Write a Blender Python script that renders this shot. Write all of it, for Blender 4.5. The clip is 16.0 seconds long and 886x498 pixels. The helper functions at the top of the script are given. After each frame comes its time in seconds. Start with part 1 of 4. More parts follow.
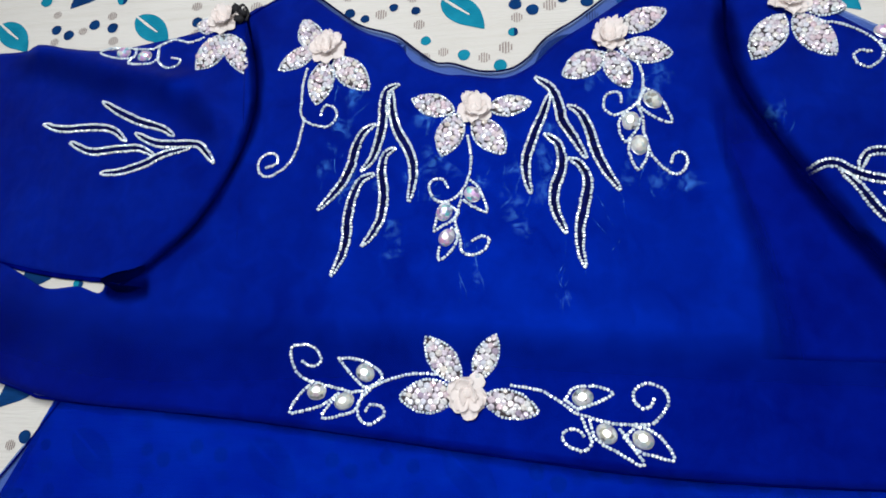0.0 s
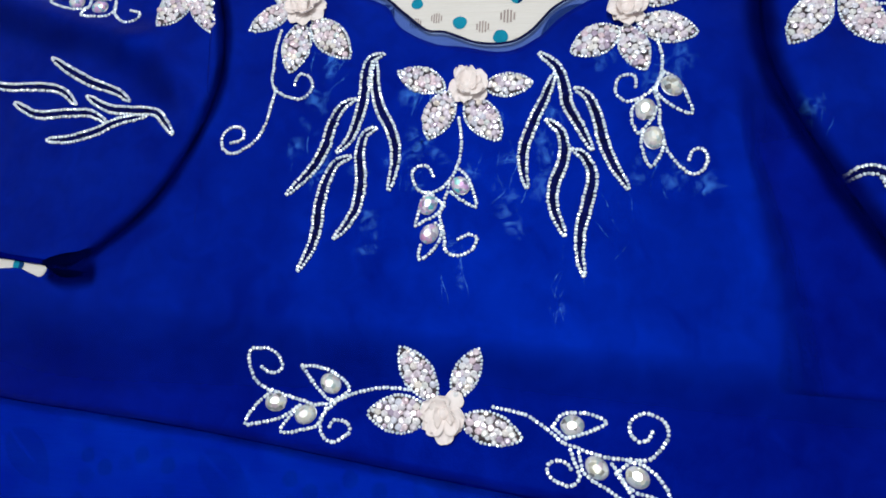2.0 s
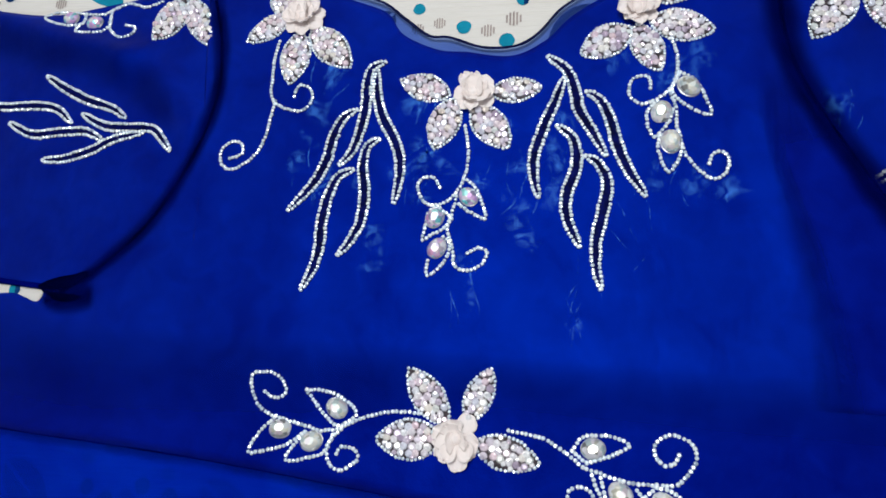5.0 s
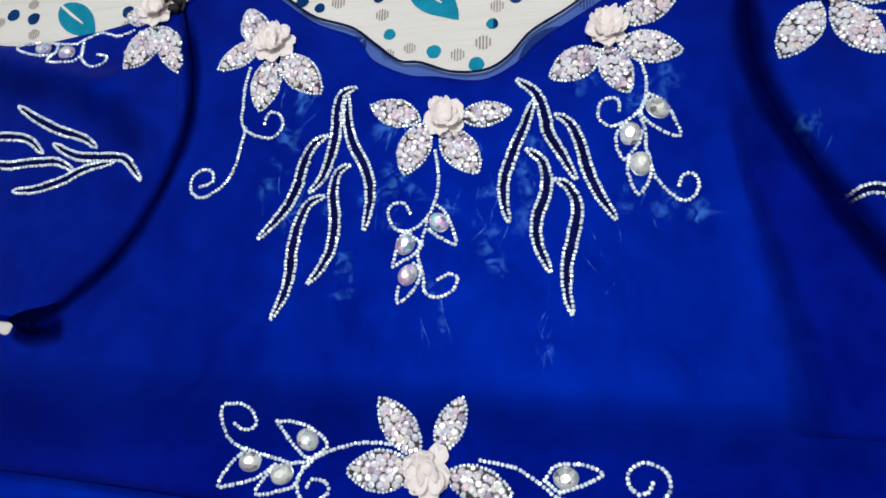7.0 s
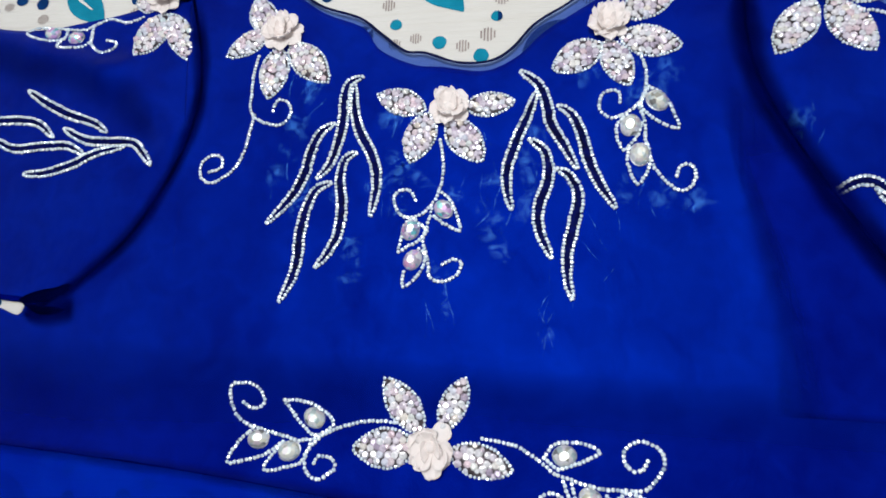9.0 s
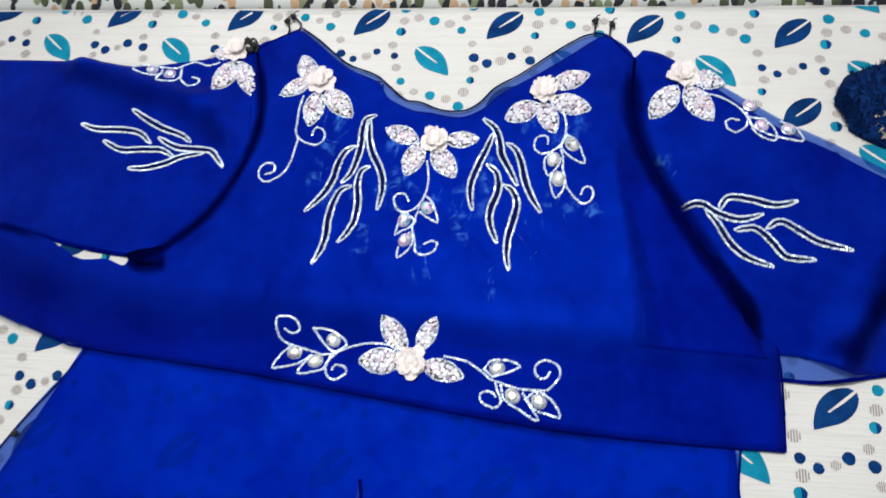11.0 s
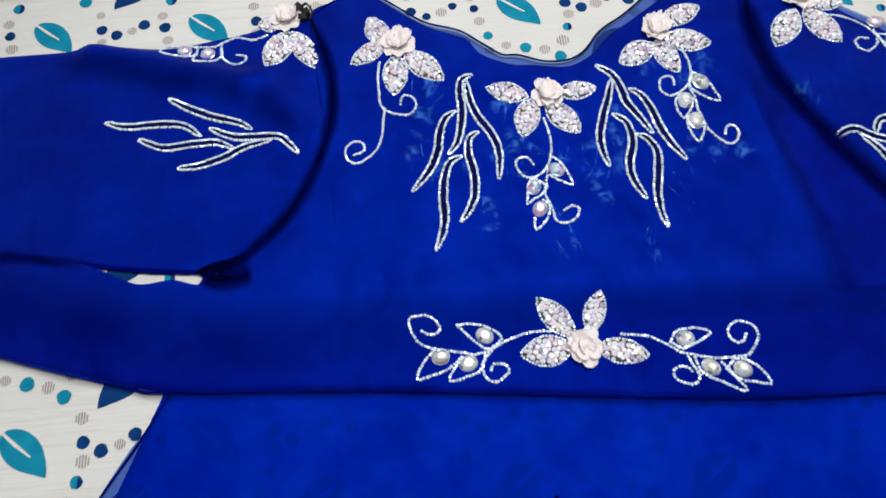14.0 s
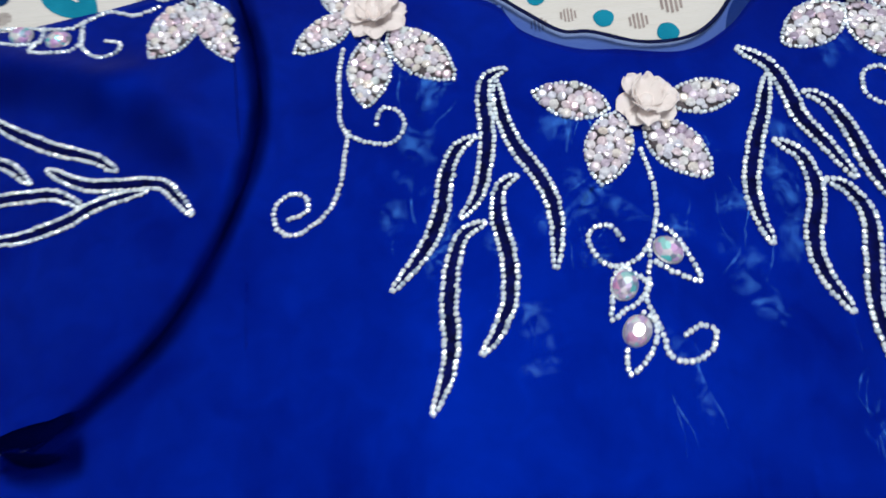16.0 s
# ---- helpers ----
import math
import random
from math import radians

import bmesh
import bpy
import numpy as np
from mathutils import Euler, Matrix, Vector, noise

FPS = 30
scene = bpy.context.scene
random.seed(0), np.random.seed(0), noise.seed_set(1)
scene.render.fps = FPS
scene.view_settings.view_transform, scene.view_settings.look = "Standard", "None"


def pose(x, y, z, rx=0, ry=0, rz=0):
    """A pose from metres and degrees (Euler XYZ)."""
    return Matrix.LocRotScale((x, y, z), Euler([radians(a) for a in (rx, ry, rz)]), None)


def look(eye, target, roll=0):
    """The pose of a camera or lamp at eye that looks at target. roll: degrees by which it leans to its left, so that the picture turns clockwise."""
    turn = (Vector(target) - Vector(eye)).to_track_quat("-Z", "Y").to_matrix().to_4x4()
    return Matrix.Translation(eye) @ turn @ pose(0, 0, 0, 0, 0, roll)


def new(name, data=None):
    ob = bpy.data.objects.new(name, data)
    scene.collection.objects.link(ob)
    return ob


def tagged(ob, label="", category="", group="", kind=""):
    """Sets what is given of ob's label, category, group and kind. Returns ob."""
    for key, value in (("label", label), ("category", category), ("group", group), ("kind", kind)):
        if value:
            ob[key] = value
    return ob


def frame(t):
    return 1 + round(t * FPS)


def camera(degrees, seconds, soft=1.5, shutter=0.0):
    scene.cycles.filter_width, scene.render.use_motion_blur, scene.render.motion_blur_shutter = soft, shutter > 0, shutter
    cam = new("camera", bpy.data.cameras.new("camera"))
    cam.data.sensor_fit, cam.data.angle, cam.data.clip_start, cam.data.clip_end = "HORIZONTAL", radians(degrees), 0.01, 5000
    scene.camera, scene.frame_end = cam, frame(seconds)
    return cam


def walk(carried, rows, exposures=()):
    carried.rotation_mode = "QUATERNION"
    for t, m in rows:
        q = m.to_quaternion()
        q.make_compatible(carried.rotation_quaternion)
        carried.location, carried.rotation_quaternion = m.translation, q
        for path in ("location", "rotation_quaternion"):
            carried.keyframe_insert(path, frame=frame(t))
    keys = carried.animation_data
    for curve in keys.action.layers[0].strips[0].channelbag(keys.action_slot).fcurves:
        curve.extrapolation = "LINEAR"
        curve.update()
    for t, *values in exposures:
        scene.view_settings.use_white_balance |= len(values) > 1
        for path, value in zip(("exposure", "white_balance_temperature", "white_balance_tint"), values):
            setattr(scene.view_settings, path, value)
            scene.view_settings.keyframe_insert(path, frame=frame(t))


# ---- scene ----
cam = camera(70.33, 16.0, 1.7, 0.5)
PATH = [
    (0, (0.0499, -0.2813, 0.4350), (-0.0232, -0.1274, -0.0351), -25.70),
    (0.5, (0.0505, -0.2778, 0.4357), (-0.0224, -0.1228, -0.0341), -25.48),
    (1, (0.0535, -0.2673, 0.4268), (-0.0205, -0.1198, -0.0451), -26.53),
    (1.5, (0.0593, -0.2452, 0.4084), (-0.0148, -0.1117, -0.0678), -28.09),
    (2, (0.0541, -0.2399, 0.3907), (-0.0190, -0.1174, -0.0885), -28.37),
    (2.5, (0.0559, -0.2410, 0.3857), (-0.0196, -0.1212, -0.0939), -29.91),
    (3, (0.0580, -0.2374, 0.3841), (-0.0183, -0.1167, -0.0950), -30.64),
    (3.5, (0.0562, -0.2328, 0.3789), (-0.0177, -0.1138, -0.1010), -30.20),
    (4, (0.0534, -0.2308, 0.3715), (-0.0173, -0.1083, -0.1080), -28.96),
    (4.2, (0.0528, -0.2308, 0.3733), (-0.0269, -0.1076, -0.1046), -32.14),
    (6.3, (0.0606, -0.2256, 0.3730), (-0.0235, -0.0920, -0.1014), -30.05),
    (6.5, (0.0645, -0.2225, 0.3731), (-0.0178, -0.0903, -0.1020), -30.48),
    (7, (0.0701, -0.2208, 0.3694), (-0.0114, -0.0836, -0.1045), -30.63),
    (7.5, (0.0679, -0.2209, 0.3679), (-0.0145, -0.0873, -0.1068), -31.86),
    (8, (0.0674, -0.2227, 0.3660), (-0.0104, -0.0880, -0.1092), -29.94),
    (8.5, (0.0689, -0.2233, 0.3676), (-0.0084, -0.0858, -0.1068), -29.12),
    (8.7, (0.0651, -0.2236, 0.3693), (-0.0127, -0.0934, -0.1072), -30.50),
    (10.8, (0.0743, -0.3133, 0.5441), (0.0248, -0.1532, 0.0730), -13.90),
    (11, (0.0873, -0.3200, 0.5561), (0.0319, -0.1650, 0.0840), -16.37),
    (11.5, (0.0857, -0.3398, 0.5687), (0.0210, -0.1900, 0.0961), -20.08),
    (12, (0.0687, -0.3642, 0.5738), (0.0112, -0.1996, 0.1052), -17.11),
    (12.5, (0.0360, -0.3849, 0.5561), (-0.0064, -0.2076, 0.0905), -13.97),
    (13, (-0.0486, -0.3815, 0.5196), (-0.0900, -0.2068, 0.0529), -16.39),
    (13.5, (-0.0906, -0.3496, 0.4927), (-0.0919, -0.1849, 0.0205), -5.24),
    (14, (-0.1018, -0.3247, 0.4687), (-0.0958, -0.1558, -0.0019), -3.38),
    (14.5, (-0.0988, -0.2823, 0.4240), (-0.1015, -0.1258, -0.0508), -6.65),
    (15, (-0.1046, -0.2309, 0.3564), (-0.1050, -0.0817, -0.1208), -5.01),
    (15.5, (-0.0984, -0.2059, 0.3112), (-0.1260, -0.0495, -0.1629), -15.78),
    (16, (-0.0769, -0.1788, 0.2632), (-0.1052, -0.0142, -0.2081), -14.32),
]
walk(cam, [(t, look(eye, target, roll)) for t, eye, target, roll in PATH],
     ((0.0, 0.04), (4.2, -0.06), (8.5, -0.02), (10.8, 0.26), (12.5, 0.22), (14.0, 0.08), (16.0, -0.06)))

random.seed(4)
CM = 0.01


# ---- world, lights ----
world = bpy.data.worlds.new("room_air")
scene.world = world
world.use_nodes = True
world.node_tree.nodes["Background"].inputs[0].default_value = (0.75, 0.85, 1.0, 1)
world.node_tree.nodes["Background"].inputs[1].default_value = 0.05


def area_lamp(name, at, target, sx, sy, watts, colour):
    data = bpy.data.lights.new(name, "AREA")
    data.shape, data.size, data.size_y, data.energy, data.color = "RECTANGLE", sx, sy, watts, colour
    ob = new(name, data)
    ob.matrix_world = look(at, target)
    return ob


area_lamp("tube_lamp_light", (-0.35, 1.62, 1.92), (0.0, -0.1, 0.0), 1.2, 0.09, 2, (1.0, 0.97, 0.95))
# unseen source added low overhead so brightness falls off from the middle
overhead = bpy.data.lights.new("unseen_overhead_light", "POINT")
overhead.energy, overhead.shadow_soft_size, overhead.color = 41, 0.13, (0.95, 0.99, 1.0)
new("unseen_overhead_light", overhead).location = (0.0, -0.07, 1.02)


# ---- materials ----
def nodes_of(name):
    m = bpy.data.materials.new(name)
    m.use_nodes = True
    return m, m.node_tree.nodes, m.node_tree.links, m.node_tree.nodes["Principled BSDF"]


def ramp(nodes, stops):
    r = nodes.new("ShaderNodeValToRGB")
    while len(r.color_ramp.elements) < len(stops):
        r.color_ramp.elements.new(0.5)
    for e, (pos, col) in zip(r.color_ramp.elements, stops):
        e.position, e.color = pos, (*col, 1)
    return r


def noise_node(nodes, links, scale, detail=4.0, stretch=None):
    geo = nodes.new("ShaderNodeNewGeometry")
    n = nodes.new("ShaderNodeTexNoise")
    n.inputs["Scale"].default_value, n.inputs["Detail"].default_value = scale, detail
    if stretch:
        mp = nodes.new("ShaderNodeMapping")
        mp.inputs["Scale"].default_value = stretch
        links.new(geo.outputs["Position"], mp.inputs["Vector"])
        links.new(mp.outputs["Vector"], n.inputs["Vector"])
    else:
        links.new(geo.outputs["Position"], n.inputs["Vector"])
    return n


def bump(nodes, links, bsdf, height, strength, distance):
    b = nodes.new("ShaderNodeBump")
    b.inputs["Strength"].default_value, b.inputs["Distance"].default_value = strength, distance
    links.new(height, b.inputs["Height"])
    links.new(b.outputs["Normal"], bsdf.inputs["Normal"])


def cloth(name, dark, light, rough=0.8, scale=9.0, weave=900.0, weave_depth=0.0002, sheen=0.0, stretch=None, gloss=0.06, crease=0.0, tint=None):
    m, nodes, links, p = nodes_of(name)
    big = noise_node(nodes, links, scale, 5)
    r = ramp(nodes, [(0.33, dark), (0.7, light)])
    links.new(big.outputs["Fac"], r.inputs["Fac"])
    links.new(r.outputs["Color"], p.inputs["Base Color"])
    p.inputs["Roughness"].default_value = rough
    p.inputs["Specular IOR Level"].default_value = gloss
    p.inputs["Sheen Weight"].default_value = sheen
    if tint:
        p.inputs["Specular Tint"].default_value = (*tint, 1)
    fine = noise_node(nodes, links, weave, 2, stretch)
    bump(nodes, links, p, fine.outputs["Fac"], 0.6, weave_depth)
    if crease:
        # soft creases under the weave
        wide = noise_node(nodes, links, 26, 5, (1.0, 0.6, 1.0))
        wide.inputs["Distortion"].default_value = 0.3
        low = nodes.new("ShaderNodeBump")
        low.inputs["Strength"].default_value, low.inputs["Distance"].default_value = 0.7, crease
        links.new(wide.outputs["Fac"], low.inputs["Height"])
        links.new(low.outputs["Normal"], p.inputs["Normal"].links[0].from_node.inputs["Normal"])
        # a second, finer mottling: fold shade and sheen put into the colour
        spots, mix = noise_node(nodes, links, 55, 6), nodes.new("ShaderNodeMix")
        spots.inputs["Distortion"].default_value = 0.8
        mix.inputs["Factor"].default_value = 0.4
        links.new(big.outputs["Fac"], mix.inputs["A"])
        links.new(spots.outputs["Fac"], mix.inputs["B"])
        links.new(mix.outputs["Result"], r.inputs["Fac"])
    return m


def see_through(m, colour, share):
    """Thin woven cloth: a share of the light goes straight through, tinted."""
    nodes, links = m.node_tree.nodes, m.node_tree.links
    clear, mix = nodes.new("ShaderNodeBsdfTransparent"), nodes.new("ShaderNodeMixShader")
    clear.inputs["Color"].default_value = (*colour, 1)
    mix.inputs["Fac"].default_value = share
    links.new(nodes["Principled BSDF"].outputs[0], mix.inputs[1])
    links.new(clear.outputs[0], mix.inputs[2])
    links.new(mix.outputs[0], nodes["Material Output"].inputs["Surface"])
    return m


def plain(name, colour, rough, metallic=0.0, vary=0.12, scale=40.0):
    m, nodes, links, p = nodes_of(name)
    n = noise_node(nodes, links, scale)
    r = ramp(nodes, [(0.3, [c * (1 - vary) for c in colour]), (0.7, [min(1, c * (1 + vary)) for c in colour])])
    links.new(n.outputs["Fac"], r.inputs["Fac"])
    links.new(r.outputs["Color"], p.inputs["Base Color"])
    p.inputs["Roughness"].default_value, p.inputs["Metallic"].default_value = rough, metallic
    bump(nodes, links, p, n.outputs["Fac"], 0.25, 0.0005)
    return m


def gem(name, stops, rough, metallic, film, per_object):
    m, nodes, links, p = nodes_of(name)
    info = nodes.new("ShaderNodeObjectInfo" if per_object else "ShaderNodeNewGeometry")
    r = ramp(nodes, stops)
    links.new(info.outputs["Random" if per_object else "Random Per Island"], r.inputs["Fac"])
    links.new(r.outputs["Color"], p.inputs["Base Color"])
    p.inputs["Roughness"].default_value, p.inputs["Metallic"].default_value = rough, metallic
    p.inputs["Thin Film Thickness"].default_value = film
    p.inputs["Coat Weight"].default_value, p.inputs["Coat Roughness"].default_value = 0.6, 0.06
    return m


# ends of the mottling, set wide apart to paint folds and sheen
BLUE_D, BLUE_L, DYE = (0.0001, 0.0038, 0.178), (0.0004, 0.0200, 0.380), (0.0, 0.07, 1.0)
chiffon = see_through(cloth("blue_chiffon", BLUE_D, BLUE_L, 0.5, 13, 1400, 0.0002, gloss=1.0, crease=0.003, tint=DYE), (0.02, 0.2, 0.75), 0.42)
chiffon_skirt = see_through(cloth("blue_chiffon_single", (0.0001, 0.016, 0.33), (0.0005, 0.046, 0.54), 0.55, 12, 1400, 0.0002, gloss=0.35, crease=0.003, tint=DYE), (0.03, 0.30, 0.92), 0.62)
chiffon_sheer = see_through(cloth("sheer_blue_chiffon", (0.06, 0.13, 0.40), (0.12, 0.22, 0.50), 0.6, 30, 1400, gloss=0.05), (0.58, 0.68, 0.92), 0.90)
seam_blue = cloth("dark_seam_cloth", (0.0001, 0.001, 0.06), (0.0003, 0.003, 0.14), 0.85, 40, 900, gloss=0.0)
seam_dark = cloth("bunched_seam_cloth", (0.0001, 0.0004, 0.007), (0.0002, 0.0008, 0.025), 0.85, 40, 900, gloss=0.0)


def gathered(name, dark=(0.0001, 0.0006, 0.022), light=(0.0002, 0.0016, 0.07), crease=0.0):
    """Doubled chiffon, dense along its middle, thinning to its edges; also painted fold shade."""
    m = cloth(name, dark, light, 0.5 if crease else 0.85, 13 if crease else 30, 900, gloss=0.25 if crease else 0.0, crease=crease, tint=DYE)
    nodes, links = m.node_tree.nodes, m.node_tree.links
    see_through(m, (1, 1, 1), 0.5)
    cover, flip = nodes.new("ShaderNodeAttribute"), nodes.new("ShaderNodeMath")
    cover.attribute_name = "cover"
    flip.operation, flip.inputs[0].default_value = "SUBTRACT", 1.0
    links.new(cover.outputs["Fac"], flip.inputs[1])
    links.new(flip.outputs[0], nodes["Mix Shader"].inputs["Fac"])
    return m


# dark film for seams, which also paints the soft shade along them
seam_shade_cloth = gathered("seam_shade_chiffon")
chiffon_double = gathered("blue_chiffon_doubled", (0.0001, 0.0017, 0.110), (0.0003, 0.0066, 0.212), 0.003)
piping_navy = cloth("navy_piping", (0.002, 0.004, 0.03), (0.006, 0.01, 0.06), 0.8, 300, 1500)
velvet = cloth("navy_velvet", (0.001, 0.0015, 0.022), (0.002, 0.0045, 0.085), 0.6, 200, 1500, gloss=0.02)
thread_black = plain("black_thread", (0.006, 0.005, 0.008), 0.8)


def crinkled(name):
    """Cream cotton with fine crinkles; beige weft streaks paint the shade of the crinkles."""
    m = cloth(name, (0.61, 0.575, 0.54), (0.685, 0.65, 0.615), 0.9, 6, 1.0, 0.0022, 0, (30, 380, 1))
    nodes, links = m.node_tree.nodes, m.node_tree.links
    p = nodes["Principled BSDF"]
    base = p.inputs["Base Color"].links[0].from_socket
    n = noise_node(nodes, links, 1.0, 5, (7, 170, 1))
    band = ramp(nodes, [(0.50, (0, 0, 0)), (0.78, (1, 1, 1))])
    links.new(n.outputs["Fac"], band.inputs["Fac"])
    mix = nodes.new("ShaderNodeMix")
    mix.data_type = "RGBA"
    links.new(band.outputs["Color"], mix.inputs["Factor"])
    links.new(base, mix.inputs["A"])
    mix.inputs["B"].default_value = (0.59, 0.55, 0.505, 1)
    links.new(mix.outputs["Result"], p.inputs["Base Color"])
    return m


sheet_white = crinkled("cream_crinkle_cotton")
print_teal = cloth("teal_print", (0.004, 0.17, 0.27), (0.01, 0.24, 0.36), 0.9, 60, 1.0, 0.0016, 0, (35, 420, 1))
print_navy = cloth("navy_print", (0.002, 0.02, 0.09), (0.004, 0.045, 0.17), 0.9, 60, 1.0, 0.0016, 0, (35, 420, 1))
print_grey = cloth("taupe_print", (0.26, 0.21, 0.20), (0.36, 0.30, 0.28), 0.9, 90, 1.0, 0.0016, 0, (35, 420, 1))


def organza():
    """Stiff sheer cream cloth: light scatters through as well as back."""
    m = cloth("cream_organza", (0.95, 0.86, 0.83), (0.98, 0.92, 0.90), 0.55, 90, 900, 0.0002, 0.2)
    nodes, links = m.node_tree.nodes, m.node_tree.links
    glow, half = nodes.new("ShaderNodeBsdfTranslucent"), nodes.new("ShaderNodeMixShader")
    glow.inputs["Color"].default_value = (0.99, 0.94, 0.91, 1)
    half.inputs["Fac"].default_value = 0.62
    see_through(m, (0.99, 0.95, 0.93), 0.36)
    links.new(nodes["Principled BSDF"].outputs[0], half.inputs[1])
    links.new(glow.outputs[0], half.inputs[2])
    links.new(half.outputs[0], nodes["Mix Shader"].inputs[1])
    return m


cream_petal = organza()
backing = plain("dark_backing", (0.055, 0.040, 0.048), 0.6, 0.2, 0.5, 500)
bead_mat = gem("silver_rhinestone", [(0.0, (0.42, 0.50, 0.62)), (0.16, (0.78, 0.88, 0.96)), (0.5, (0.93, 0.98, 1.0)), (0.74, (0.72, 0.82, 0.94)), (1.0, (0.98, 1.0, 1.0))], 0.27, 0.42, 0, False)
stone_mat = gem("opal_stone", [(0.0, (0.46, 0.38, 0.50)), (0.14, (0.82, 0.73, 0.83)), (0.34, (0.97, 0.95, 0.97)), (0.5, (0.90, 0.70, 0.76)), (0.66, (0.80, 0.82, 0.93)), (0.84, (0.98, 0.98, 0.98)), (0.94, (0.96, 0.86, 0.76)), (1.0, (0.80, 0.92, 0.94))], 0.21, 0.36, 300, True)


def shimmer(m):
    """Stone shimmer painted as dark clouds, on top of each stone's own tint."""
    nodes, links, p = m.node_tree.nodes, m.node_tree.links, m.node_tree.nodes["Principled BSDF"]
    n, mix, r = noise_node(nodes, links, 420, 3), nodes.new("ShaderNodeMix"), ramp(nodes, [(0.34, (0.34, 0.28, 0.34)), (0.56, (1, 1, 1))])
    mix.data_type, mix.blend_type = "RGBA", "MULTIPLY"
    mix.inputs["Factor"].default_value = 0.4
    base = p.inputs["Base Color"].links[0].from_socket
    links.new(n.outputs["Fac"], r.inputs["Fac"])
    links.new(base, mix.inputs["A"])
    links.new(r.outputs["Color"], mix.inputs["B"])
    links.new(mix.outputs["Result"], p.inputs["Base Color"])


shimmer(stone_mat)
# cup colour darkened to paint the shaded crevices between the beads
cup_mat = plain("dark_silver_cup", (0.10, 0.10, 0.12), 0.4, 0.7, 0.3, 600)


def aurora(name, stops, film):
    """Cut glass with a rainbow coat: facet reflections painted as cells of varied colour."""
    m, nodes, links, p = nodes_of(name)
    geo, v, sep = nodes.new("ShaderNodeNewGeometry"), nodes.new("ShaderNodeTexVoronoi"), nodes.new("ShaderNodeSeparateColor")
    v.inputs["Scale"].default_value = 330
    links.new(geo.outputs["Position"], v.inputs["Vector"])
    links.new(v.outputs["Color"], sep.inputs[0])
    tint = ramp(nodes, stops)
    links.new(sep.outputs[0], tint.inputs["Fac"])
    links.new(tint.outputs["Color"], p.inputs["Base Color"])
    p.inputs["Roughness"].default_value, p.inputs["Metallic"].default_value = 0.33, 0.5
    p.inputs["Thin Film Thickness"].default_value = film
    p.inputs["Coat Weight"].default_value, p.inputs["Coat Roughness"].default_value = 1.0, 0.14
    return m


crystal_mat = aurora("aurora_crystal", [(0.0, (0.86, 0.20, 0.60)), (0.2, (0.97, 0.86, 0.88)), (0.36, (0.30, 0.26, 0.42)), (0.5, (0.12, 0.80, 0.78)), (0.64, (0.98, 0.97, 0.97)), (0.84, (0.80, 0.46, 0.84)), (1.0, (0.60, 0.56, 0.72))], 420)
crystal_pale = aurora("champagne_crystal", [(0.0, (0.16, 0.16, 0.18)), (0.2, (0.80, 0.77, 0.62)), (0.42, (0.97, 0.96, 0.92)), (0.56, (0.46, 0.58, 0.58)), (0.74, (0.95, 0.93, 0.94)), (0.88, (0.62, 0.50, 0.56)), (1.0, (0.99, 0.98, 0.88))], 250)
silver = plain("silver_bezel", (0.6, 0.6, 0.64), 0.3, 0.9)
wall_paint = plain("pale_wall_paint", (0.62, 0.64, 0.66), 0.9, 0, 0.05, 3)
floor_tile = plain("pale_floor", (0.42, 0.40, 0.37), 0.5, 0, 0.1, 4)
lace_gold = plain("beige_lace", (0.45, 0.38, 0.26), 0.6, 0.2)
fringe_navy = cloth("navy_yarn", (0.002, 0.008, 0.05), (0.004, 0.03, 0.13), 0.9, 120, 900)


def speckled():
    """White cotton strewn with small black, olive and tan leaves."""
    m, nodes, links, p = nodes_of("leaf_speckled_cotton")
    geo, mp, v = nodes.new("ShaderNodeNewGeometry"), nodes.new("ShaderNodeMapping"), nodes.new("ShaderNodeTexVoronoi")
    mp.inputs["Scale"].default_value, mp.inputs["Rotation"].default_value = (95, 60, 60), (0, 0, 0.5)
    links.new(geo.outputs["Position"], mp.inputs["Vector"])
    links.new(mp.outputs["Vector"], v.inputs["Vector"])
    v.inputs["Scale"].default_value = 1.0
    pick = ramp(nodes, [(0.0, (0.012, 0.012, 0.018)), (0.45, (0.05, 0.06, 0.03)), (0.62, (0.16, 0.19, 0.10)), (0.8, (0.42, 0.27, 0.16))])
    pick.color_ramp.interpolation = "CONSTANT"
    sep = nodes.new("ShaderNodeSeparateColor")
    links.new(v.outputs["Color"], sep.inputs[0])
    links.new(sep.outputs[0], pick.inputs["Fac"])
    edge = nodes.new("ShaderNodeMath")
    edge.operation, edge.inputs[1].default_value = "LESS_THAN", 0.55
    links.new(v.outputs["Distance"], edge.inputs[0])
    mix = nodes.new("ShaderNodeMix")
    mix.data_type = "RGBA"
    links.new(edge.outputs[0], mix.inputs["Factor"])
    mix.inputs["A"].default_value = (0.5, 0.5, 0.48, 1)
    links.new(pick.outputs["Color"], mix.inputs["B"])
    links.new(mix.outputs["Result"], p.inputs["Base Color"])
    p.inputs["Roughness"].default_value = 0.9
    return m


speckle_mat = speckled()


# ---- building tools (plan in centimetres, heights in metres) ----
def finish(ob, material, parent=None, label="", smooth=True):
    ob.data.materials.append(material)
    if smooth:
        for f in ob.data.polygons:
            f.use_smooth = True
    if parent:
        ob.parent = parent
    return tagged(ob, label)


def mesh_part(name, verts, faces, material, parent=None, label="", smooth=True):
    me = bpy.data.meshes.new(name)
    me.from_pydata(verts, [], faces)
    me.update()
    return finish(new(name, me), material, parent, label, smooth)


def part(name, bm, material, parent=None, label="", smooth=False):
    me = bpy.data.meshes.new(name)
    bm.to_mesh(me)
    bm.free()
    return finish(new(name, me), material, parent, label, smooth)


